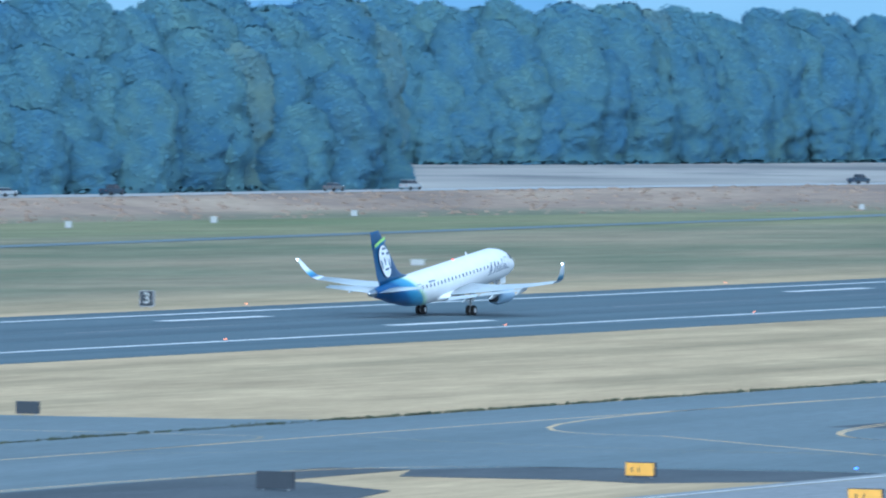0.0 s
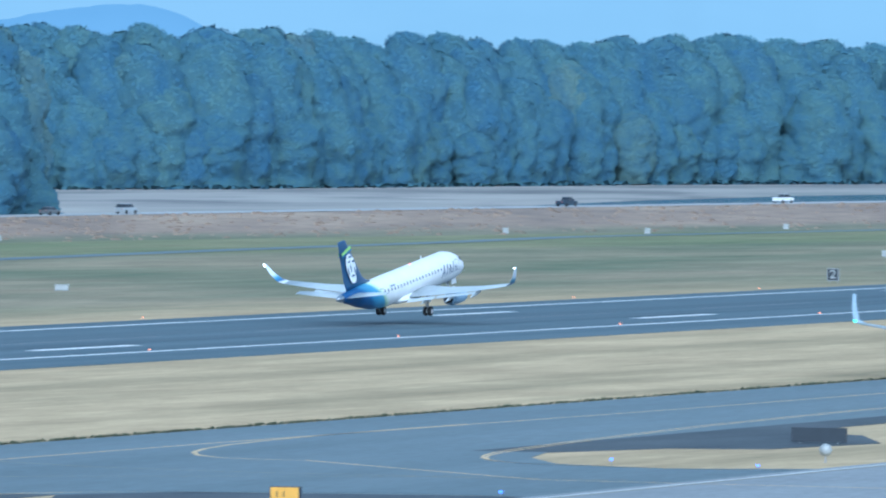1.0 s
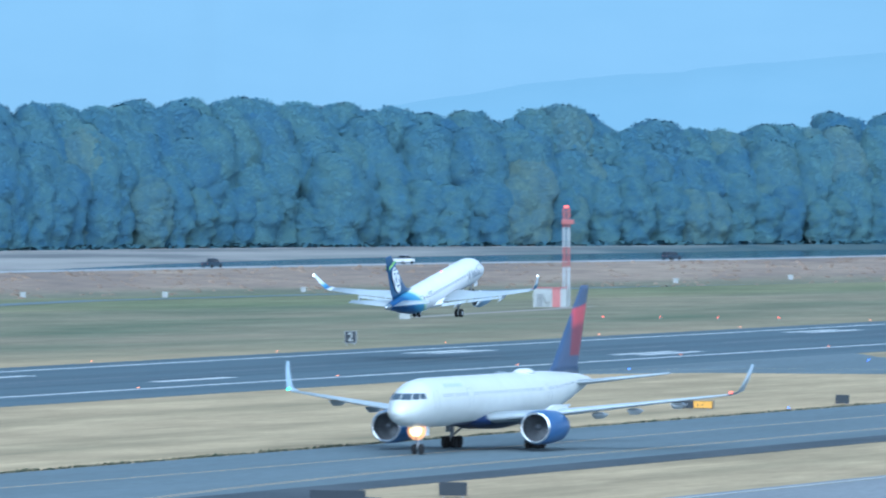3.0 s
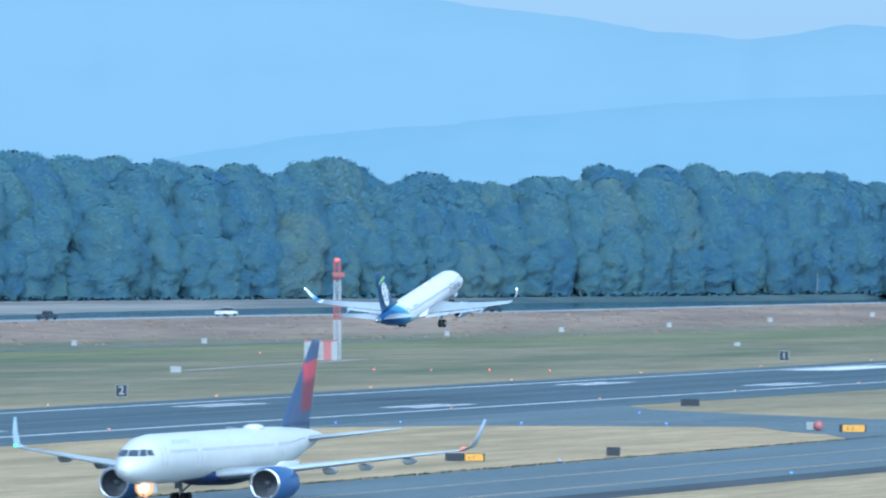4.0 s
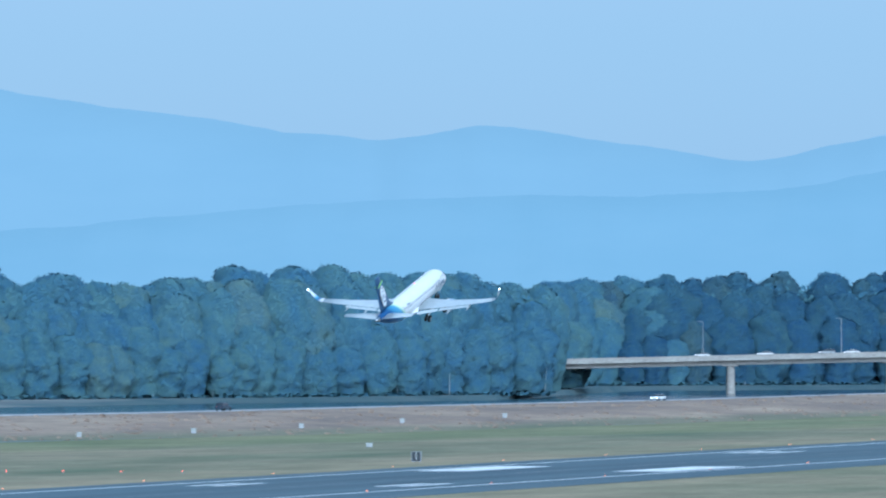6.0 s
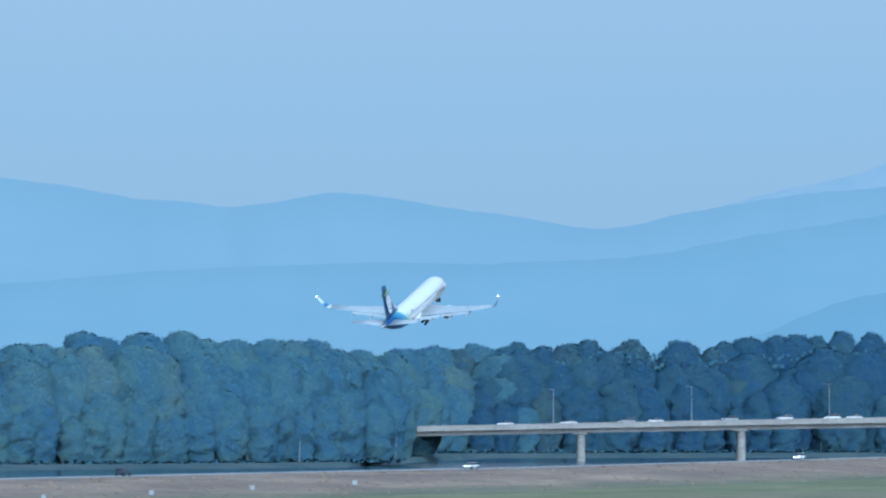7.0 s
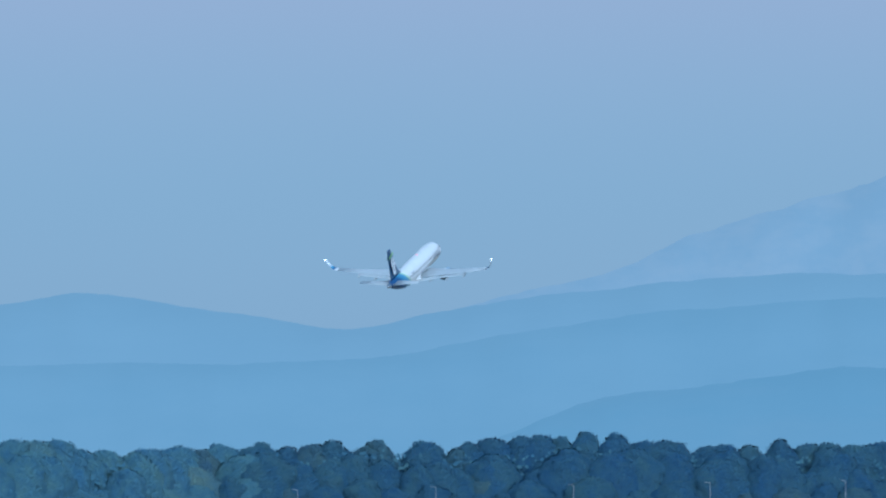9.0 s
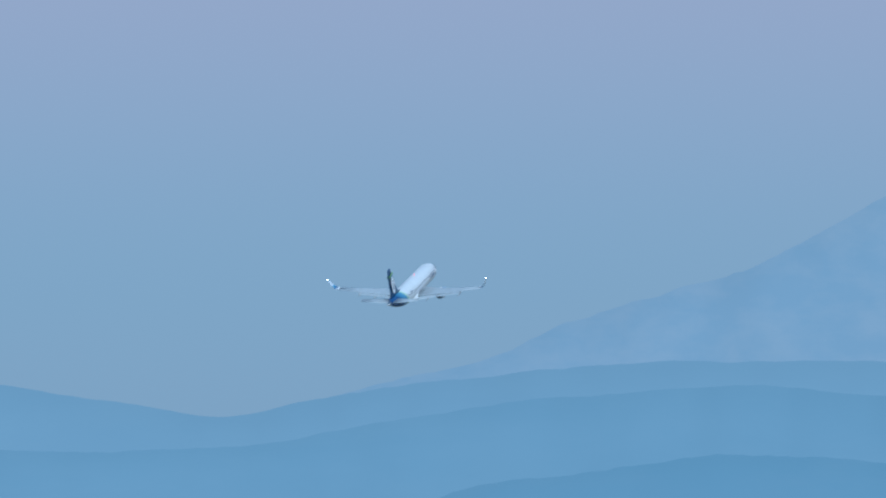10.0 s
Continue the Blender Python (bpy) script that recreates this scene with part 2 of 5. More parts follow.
def bank_material():
    """River sand that gives way to dark scrubby bank upstream."""
    m, n, l, b = base("river_bank", 0.9, 0, 0.2)
    geo = n.new("ShaderNodeNewGeometry")
    sep = n.new("ShaderNodeSeparateXYZ")
    l.new(geo.outputs["Position"], sep.inputs[0])
    ang = n.new("ShaderNodeMath")
    ang.operation = "ARCTAN2"
    l.new(sep.outputs["X"], ang.inputs[0])
    l.new(sep.outputs["Y"], ang.inputs[1])
    jit = n.new("ShaderNodeMath")
    jit.operation = "MULTIPLY_ADD"
    jit.inputs[1].default_value = radians(5.0)
    l.new(noise_of(n, l, coords(n, l, (0.012, 0.006, 0.5)), 1.0, 5), jit.inputs[0])
    l.new(ang.outputs[0], jit.inputs[2])
    far = n.new("ShaderNodeMapRange")
    far.inputs["From Min"].default_value, far.inputs["From Max"].default_value = radians(72.0), radians(74.2)
    l.new(jit.outputs[0], far.inputs["Value"])
    v = coords(n, l, (0.008, 0.012, 1))
    sand = ramp(n, l, noise_of(n, l, v, 1.0), [(0.35, (0.25, 0.235, 0.22)), (0.65, (0.33, 0.305, 0.28))])
    wet = ramp(n, l, noise_of(n, l, coords(n, l, (0.011, 0.013, 1)), 1.0, 6, 0.6), [(0.40, (0.62, 0.64, 0.68)), (0.50, (1.0, 1.0, 1.0)), (0.66, (1.15, 1.14, 1.12))])
    sand = mix(n, l, 1.0, sand, wet, "MULTIPLY")
    scrub = ramp(n, l, noise_of(n, l, coords(n, l, (0.05, 0.05, 0.05)), 1.0), [(0.35, (0.055, 0.095, 0.11)), (0.65, (0.10, 0.13, 0.135))])
    l.new(mix(n, l, far.outputs["Result"], sand, scrub), b.inputs["Base Color"])
    return m


M["bank"] = bank_material()


def dike_material():
    """Tall brown and mauve grass on the levee, thinning into olive turf at its foot."""
    m, n, l, b = base("tall_brown_grass", 0.95, 0, 0.1)
    geo = n.new("ShaderNodeNewGeometry")
    sep = n.new("ShaderNodeSeparateXYZ")
    l.new(geo.outputs["Position"], sep.inputs[0])
    brown = ramp(n, l, noise_of(n, l, coords(n, l, (0.02, 0.035, 0.1)), 1.0, 5, 0.62), [(0.34, (0.20, 0.158, 0.135)), (0.52, (0.285, 0.215, 0.168)), (0.68, (0.38, 0.295, 0.22))])
    turf = ramp(n, l, noise_of(n, l, coords(n, l, (0.012, 0.03, 0.1)), 1.0, 5), [(0.36, (0.145, 0.155, 0.105)), (0.64, (0.235, 0.205, 0.145))])
    up = n.new("ShaderNodeMath")
    up.operation = "MULTIPLY_ADD"
    up.inputs[1].default_value = 1.6
    l.new(noise_of(n, l, coords(n, l, (0.015, 0.04, 0.1)), 1.0, 5, 0.65), up.inputs[0])
    l.new(sep.outputs["Z"], up.inputs[2])
    foot = n.new("ShaderNodeMapRange")
    foot.interpolation_type = "SMOOTHSTEP"
    foot.inputs["From Min"].default_value, foot.inputs["From Max"].default_value = 0.75, 1.9
    l.new(up.outputs[0], foot.inputs["Value"])
    col = mix(n, l, foot.outputs["Result"], turf, brown)
    col = mix(n, l, 1.0, col, ramp(n, l, noise_of(n, l, coords(n, l, (0.15, 0.5, 1)), 1.0, 4), [(0.3, (0.88,) * 3), (0.7, (1.1,) * 3)]), "MULTIPLY")
    l.new(col, b.inputs["Base Color"])
    return m


M["dike_grass"] = dike_material()


def build_ground():
    bm = bmesh.new()
    azs = [55 + 0.35 * i for i in range(78)] + [85 + 15 * i for i in range(1, 22)]
    grid = []
    for az in azs:
        a = az if az < 85 else 82
        c, f, k = lerp_table(CREST, a), lerp_table(FOOT, a), lerp_table(BANK, a)
        rs = [2, 200, 500, 900, f - 60, f] + [f + (c - 10 - f) * s for s in (0.2, 0.4, 0.6, 0.8, 1.0)]
        rs += [c + 25, c + 40, c + 60, c + 90, c + 90 + (k - c - 350) * 0.12, c + 90 + (k - c - 350) * 0.25, c + 90 + (k - c - 350) * 0.4, c + 90 + (k - c - 350) * 0.6, c + 90 + (k - c - 350) * 0.8, k - 260, k - 180, k - 130, k - 90, k - 50, k - 20, k, k + 100, k + 400, 4950, 12000]
        rs = sorted(rs)
        grid.append([bm.verts.new(polar(az, r, rise(a, r) if az < 85 else 0.0)) for r in rs])
    for i, az in enumerate(azs):
        A, B = grid[i], grid[(i + 1) % len(grid)]
        for j in range(len(A) - 1):
            fc = bm.faces.new((A[j], B[j], B[j + 1], A[j + 1]))
            fc.smooth = True
            fc.material_index = 0 if j < 5 else 1 if j < 12 else 3 if j >= 26 else 2
    return part("ground", bm, [M["field"], M["dike_grass"], M["bank"], M["forest_floor"]])


def field_material():
    """Straw-dry grass south of the runway, browner and greener grass north of it."""
    m, n, l, b = base("airfield_grass", 0.95, 0, 0.1)
    geo = n.new("ShaderNodeNewGeometry")
    sep = n.new("ShaderNodeSeparateXYZ")
    l.new(geo.outputs["Position"], sep.inputs[0])

    def streaks(streak, lo, hi, green, straw):
        v = coords(n, l, streak)
        return ramp(n, l, noise_of(n, l, v, 1.0, 6, 0.62), [(lo, green), ((lo + hi) / 2, tuple((x + y) / 2 for x, y in zip(green, straw))), (hi, straw)])
    south = streaks((0.007, 0.09, 0.1), 0.30, 0.55, (0.295, 0.235, 0.142), (0.46, 0.346, 0.21))
    north = streaks((0.009, 0.024, 0.1), 0.34, 0.64, (0.138, 0.155, 0.098), (0.275, 0.23, 0.155))
    strip = n.new("ShaderNodeMapRange")
    strip.interpolation_type = "SMOOTHSTEP"
    strip.inputs["From Min"].default_value, strip.inputs["From Max"].default_value = 875.0, 899.0
    along = n.new("ShaderNodeMath")
    along.operation = "MULTIPLY_ADD"
    along.inputs[1].default_value = 0.1990
    l.new(sep.outputs["X"], along.inputs[0])
    l.new(sep.outputs["Y"], along.inputs[2])
    ragged = n.new("ShaderNodeMath")
    ragged.operation = "MULTIPLY_ADD"
    ragged.inputs[1].default_value = 40.0
    l.new(noise_of(n, l, coords(n, l, (0.006, 0.02, 0.1)), 1.0, 4), ragged.inputs[0])
    l.new(along.outputs[0], ragged.inputs[2])
    l.new(ragged.outputs[0], strip.inputs["Value"])
    lush = mix(n, l, 0.4, north, (0.17, 0.20, 0.085))
    north = mix(n, l, strip.outputs["Result"], north, lush)
    side = n.new("ShaderNodeMapRange")
    side.inputs["From Min"].default_value, side.inputs["From Max"].default_value = 432.0, 470.0
    l.new(sep.outputs["Y"], side.inputs["Value"])
    east = n.new("ShaderNodeMapRange")
    east.interpolation_type = "SMOOTHSTEP"
    east.inputs["From Min"].default_value, east.inputs["From Max"].default_value = 1030.0, 1230.0
    east.inputs["To Max"].default_value = 0.8
    l.new(sep.outputs["X"], east.inputs["Value"])
    south = mix(n, l, east.outputs["Result"], south, north)
    col = mix(n, l, side.outputs["Result"], south, north)
    for s, lo, hi in (((0.035, 0.05, 1), 0.86, 1.12), ((0.03, 0.10, 1), 0.88, 1.1), ((0.12, 0.6, 1), 0.88, 1.12), ((0.6, 3.0, 1), 0.9, 1.08)):
        v = coords(n, l, s)
        col = mix(n, l, 1.0, col, ramp(n, l, noise_of(n, l, v, 1.0, 5), [(0.3, (lo,) * 3), (0.7, (hi,) * 3)]), "MULTIPLY")
    l.new(col, b.inputs["Base Color"])
    return m


M["field"] = field_material()
ground = tagged(build_ground(), "dry airfield grass running to a brown levee, river sand and far bank", "ground", kind="structure")


def build_water():
    m, n, l, b = base("river_water", 0.12, 0, 0.5)
    b.inputs["Base Color"].default_value = (0.03, 0.055, 0.075, 1)
    v = coords(n, l, (0.25, 0.25, 1))
    bump(n, l, b, noise_of(n, l, v, 1.0, 5), 0.35, 0.5)
    bm = bmesh.new()
    near = [polar(56 + 1.0 * i, lerp_table(CREST, 56 + i) + 50) for i in range(29)]
    far = [polar(56 + 1.0 * i, lerp_table(BANK, 56 + i) + 30) for i in range(29)]
    a = [bm.verts.new((p.x, p.y, -2.0)) for p in near]
    c = [bm.verts.new((p.x, p.y, -2.0)) for p in far]
    for i in range(28):
        bm.faces.new((a[i], a[i + 1], c[i + 1], c[i]))
    return part("river_water", bm, m)


tagged(build_water(), "wide calm grey-blue river beyond the levee", "water", kind="structure")

# levee road
bm = bmesh.new()
prev = None
for i in range(110):
    az = 58 + 0.2 * i
    r = lerp_table(CREST, az)
    a, b = bm.verts.new(polar(az, r - 9, 3.06)), bm.verts.new(polar(az, r + 22, 3.06))
    if prev:
        bm.faces.new((prev[0], prev[1], b, a))
    prev = (a, b)
tagged(part("levee_road", bm, M["gravel_road"]), "pale two-lane road along the levee crest", "road", kind="structure")

# ---- pavement ----
slab("runway", [(-900, 362.5), (TH + 130, 362.5), (TH + 130, 429.5), (-900, 429.5)], 0.05, M["runway"], "dark grooved asphalt runway with white edge lines", "runway")
slab("taxiway_parallel", [(-900, 253), (1900, 253), (1900, 285.5), (-900, 285.5)], 0.05, M["taxiway"], "grey asphalt parallel taxiway with yellow lines", "taxiway")
slab("taxiway_shoulder_west", [(-900, 247.5), (531, 247.5), (531, 253), (-900, 253)], 0.04, M["shoulder"], "dark asphalt taxiway shoulder", "taxiway")
slab("taxiway_shoulder_east", [(609, 247.5), (1900, 247.5), (1900, 253), (609, 253)], 0.04, M["shoulder"], "dark asphalt taxiway shoulder", "taxiway")
slab("taxiway_cross_north", [(544, 285.5), (603, 285.5), (600, 292), (597, 312), (598, 362.5), (546, 362.5)], 0.05, M["taxiway"], "grey asphalt connector between taxiway and runway", "taxiway")
slab("taxiway_cross_south", [(541, 221), (590, 221), (586, 230), (590, 239), (600, 245), (609, 247.5), (609, 253), (531, 253), (531, 247.5), (538, 242)], 0.05, M["taxiway"], "grey asphalt connector to the apron taxiway", "taxiway")
slab("shoulder_fillet_east", [(609, 247.4), (612, 248.2), (655, 247.4), (652, 243), (650, 240), (636, 233.5), (622, 236.5), (620, 243)], 0.044, M["shoulder"], "dark asphalt shoulder fillet beside a grass island", "taxiway")
slab("shoulder_fillet_west", [(531, 247.4), (522, 244), (523, 233), (521, 228), (528, 221), (541, 221), (538, 242)], 0.044, M["shoulder"], "dark asphalt shoulder fillet beside a grass island", "taxiway")
slab("shoulder_fillet_far_west", [(470, 247.4), (512, 247.4), (511, 244.6), (503.4, 235.9), (480, 230)], 0.044, M["shoulder"], "dark asphalt shoulder on a grass island", "taxiway")
slab("taxiway_apron", [(-900, 120), (1900, 120), (1900, 221), (-900, 221)], 0.05, M["concrete"], "pale concrete apron taxiway", "taxiway")
slab("taxiway_exit", [(1024, 362.5), (1041, 345), (1041, 313), (1020, 303), (1008, 295), (985, 285.5), (1092, 285.5), (1082, 300), (1082, 312), (1102, 331), (1127, 352), (1150, 362.5)], 0.05, M["taxiway"], "grey asphalt exit between runway and taxiway", "taxiway")
# perimeter road north of the runway
bm = bmesh.new()
stroke(bm, [(900, 585), (1150, 597), (1275, 604), (1370, 610), (1460, 612), (1530, 618), (1640, 604), (1800, 575), (2000, 545)], 7, 0.05)
tagged(part("perimeter_road", bm, M["taxiway"]), "narrow grey perimeter road in the grass", "road", kind="structure")
bm = bmesh.new()
stroke(bm, [(1385, 507), (1430, 511), (1465, 513), (1500, 518)], 3.6, 0.05)
tagged(part("access_track", bm, M["sand"]), "pale gravel track to the antenna hut", "road", kind="structure")

# runway marks
bm = bmesh.new()
for s in (1, -1):
    box(bm, -900, TH, RY + s * 22.4 - 0.45, RY + s * 22.4 + 0.45, 0.045, 0.058)
tagged(part("runway_edge_line", bm, M["white_mark"]), "white runway edge lines", "marking", kind="structure")


def bar(x0, x1, y0, y1, mat="white_mark", name="touchdown_bar", label="white painted touchdown bar on the runway"):
    bm = bmesh.new()
    nn = 3 + int((x1 - x0) // 12)
    top = [bm.verts.new((x0 + (x1 - x0) * i / nn, y1 - random.uniform(0, 0.1), 0.060)) for i in range(nn + 1)]
    low = [bm.verts.new((x0 + (x1 - x0) * i / nn, y0 + random.uniform(0, 0.1), 0.060)) for i in range(nn + 1)]
    for i in range(nn):
        bm.faces.new((low[i], low[i + 1], top[i + 1], top[i]))
    tagged(part(name, bm, M[mat]), label, "marking", "runway markings", "structure")


for d, count in ((500, 3), (1500, 2), (2000, 2), (2500, 1), (3000, 1)):
    for s in (1, -1):
        for k in range(count):
            y = RY + s * (36 + 11 * k + 3) * FT
            bar(TH - (d + 75) * FT, TH - d * FT, y - 0.95, y + 0.95)
for s in (1, -1):
    y = RY + s * 51 * FT
    bar(TH - 1170 * FT, TH - 1020 * FT, y - 4.57, y + 4.57, name="aiming_point", label="broad white aiming point mark on the runway")
    for k in range(6):
        y = RY + s * (2.5 + 3.5 * k)
        bar(TH - 52, TH - 6, y - 0.9, y + 0.9, name="threshold_bar", label="white threshold stripe on the runway")
for k in range(36):
    bar(TH - 90 - 61 * k - 36.6, TH - 90 - 61 * k, RY - 0.45, RY + 0.45, "worn_mark", "centreline_dash", "worn grey-white runway centreline dash")
# rubber-darkened wheel lanes
bm = bmesh.new()
for y0, y1 in ((RY - 9, RY - 3), (RY + 2, RY + 9)):
    box(bm, -900, TH - 60, y0, y1, 0.045, 0.054)
M["rubbered"] = two_scale("rubber_darkened_asphalt", (0.057, 0.084, 0.103), (0.084, 0.116, 0.136), (0.004, 0.35, 0.1), 1.0, 30, 0.7)
tagged(part("runway_wheel_lane", bm, M["rubbered"]), "rubber-darkened lanes along the runway", "marking", kind="structure")


def line(pts, w=0.35, mat="yellow_mark", z=0.057):
    bm = stroke(bmesh.new(), pts, w, z)
    tagged(part("taxi_line", bm, M[mat]), "thin yellow taxi line" if mat == "yellow_mark" else "faded yellow taxi line", "marking", "taxiway lines", "structure")


def arc(p, q, r, n=10):
    """A quadratic curve from p over q to r."""
    out = []
    for i in range(n + 1):
        t = i / n
        out.append(tuple((1 - t) ** 2 * a + 2 * t * (1 - t) * b + t * t * c for a, b, c in zip(p, q, r)))
    return out


line([(300, 274.5), (612, 274.2), (700, 272.3), (1900, 271.8)], 0.4)
line(arc((658, 273.6), (585, 276), (588, 256)) + [(579, 246), (565, 230), (562, 200)], 0.4)
line([(573.3, 362), (573.3, 279)], 0.35)
line(arc((573.3, 279), (572, 274), (545, 274.4)), 0.3, "faded_yellow")
line([(540, 273.8), (550.6, 265.5), (556, 259.5), (566, 240), (567, 225)], 0.25, "faded_yellow")
line([(577, 273), (571.4, 264), (567.6, 250), (567, 235)], 0.25, "faded_yellow")
for off in (0.0, 0.7):
    line([(1900, 259.6 - off), (700, 259.6 - off), (662, 257.2 - off), (630, 253.8 - off), (612, 251.3 - off)] + arc((612, 251.3 - off), (590, 248), (588, 237), 8) + [(586, 226), (587, 221)], 0.25)
    line([(300, 254.5 + off), (505, 253.8 + off), (526, 251.8 + off)] + arc((526, 251.8 + off), (537, 249), (538.4, 240)) + [(541, 230), (541, 222)], 0.25)
for off in (0.0, 0.6):
    line([(300, 219.6 - off), (1900, 219.6 - off)], 0.3, "white_mark" if off == 0 else "faded_yellow")
line([(1048, 362)] + arc((1062, 345), (1062, 300), (1030, 273)), 0.35)

# ---- far hills ----
def ridge(name, table, r0, r1, mat, label, rough_el):
    """A range of hills from its skyline of bearing and elevation angle, sloping down toward the eye."""
    bm = bmesh.new()
    a0, a1 = table[0][0], table[-1][0]
    n = int((a1 - a0) / 0.05)
    rows = []
    for i in range(n + 1):
        az = a0 + (a1 - a0) * i / n
        el = sum(lerp_table(table, az + d) for d in (-0.2, -0.12, -0.05, 0.0, 0.05, 0.12, 0.2)) / 7
        el += rough_el * (noise.noise((az * 2.3, r0 * 0.01, 0)) + 0.5 * noise.noise((az * 7.1, r0 * 0.01, 4)) + 0.25 * noise.noise((az * 19.0, r0 * 0.01, 7)))
        top = H + r1 * math.tan(radians(el))
        col = []
        for k, s in enumerate((0.0, 0.25, 0.5, 0.75, 1.0)):
            z = -10 + (top + 10) * s ** 0.8
            rr = r0 + (r1 - r0) * s + (0 if k in (0, 4) else 18 * noise.noise((az * 3, k * 3.1, r0)))
            col.append(bm.verts.new(polar(az, rr, z)))
        col.append(bm.verts.new(polar(az, r1 + 60, -10)))
        rows.append(col)
    for A, B in zip(rows, rows[1:]):
        for j in range(5):
            bm.faces.new((A[j], B[j], B[j + 1], A[j + 1])).smooth = True
    return tagged(part(name, bm, mat), label, "hills", kind="structure")


LIMIT = 4950
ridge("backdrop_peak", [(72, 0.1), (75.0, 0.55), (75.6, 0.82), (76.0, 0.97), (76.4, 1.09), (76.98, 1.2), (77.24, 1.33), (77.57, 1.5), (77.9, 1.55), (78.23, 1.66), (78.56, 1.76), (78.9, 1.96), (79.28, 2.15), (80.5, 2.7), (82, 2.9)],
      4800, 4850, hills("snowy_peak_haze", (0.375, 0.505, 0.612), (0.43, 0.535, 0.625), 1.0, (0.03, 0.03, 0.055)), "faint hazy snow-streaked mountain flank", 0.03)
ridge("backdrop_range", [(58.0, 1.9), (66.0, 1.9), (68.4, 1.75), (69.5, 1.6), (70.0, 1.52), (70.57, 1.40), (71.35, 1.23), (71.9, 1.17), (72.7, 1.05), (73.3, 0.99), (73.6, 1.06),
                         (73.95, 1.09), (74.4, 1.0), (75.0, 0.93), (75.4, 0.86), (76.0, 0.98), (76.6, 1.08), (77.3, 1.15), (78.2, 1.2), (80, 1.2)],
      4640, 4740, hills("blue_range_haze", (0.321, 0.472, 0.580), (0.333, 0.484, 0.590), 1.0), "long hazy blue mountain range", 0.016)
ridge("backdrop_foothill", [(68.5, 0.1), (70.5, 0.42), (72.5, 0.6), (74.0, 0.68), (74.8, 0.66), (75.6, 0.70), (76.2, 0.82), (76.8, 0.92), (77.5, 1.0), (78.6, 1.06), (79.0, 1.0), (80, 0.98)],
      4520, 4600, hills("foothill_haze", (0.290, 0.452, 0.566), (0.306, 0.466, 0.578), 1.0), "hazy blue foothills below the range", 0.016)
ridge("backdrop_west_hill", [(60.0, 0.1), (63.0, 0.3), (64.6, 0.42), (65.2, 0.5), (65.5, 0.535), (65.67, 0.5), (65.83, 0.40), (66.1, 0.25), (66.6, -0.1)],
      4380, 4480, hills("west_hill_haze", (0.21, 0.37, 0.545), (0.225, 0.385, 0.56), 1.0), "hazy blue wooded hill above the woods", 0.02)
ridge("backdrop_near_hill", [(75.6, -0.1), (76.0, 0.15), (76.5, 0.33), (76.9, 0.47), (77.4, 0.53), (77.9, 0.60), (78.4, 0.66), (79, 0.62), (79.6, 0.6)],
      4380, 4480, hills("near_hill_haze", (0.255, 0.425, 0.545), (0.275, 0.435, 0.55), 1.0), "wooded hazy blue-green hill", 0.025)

# ---- trees ----
def crown_radius(u, wide, skew):
    """Half-width of the crown at a share u of its height: full skirts, broad shoulders, a round head."""
    body = 0.72 + 0.28 * math.sin(min(1.0, u / skew) * math.pi / 2)
    head = math.sqrt(max(0.0, 1 - max(0.0, (u - skew) / (1 - skew)) ** 2.3))
    return wide * body * head


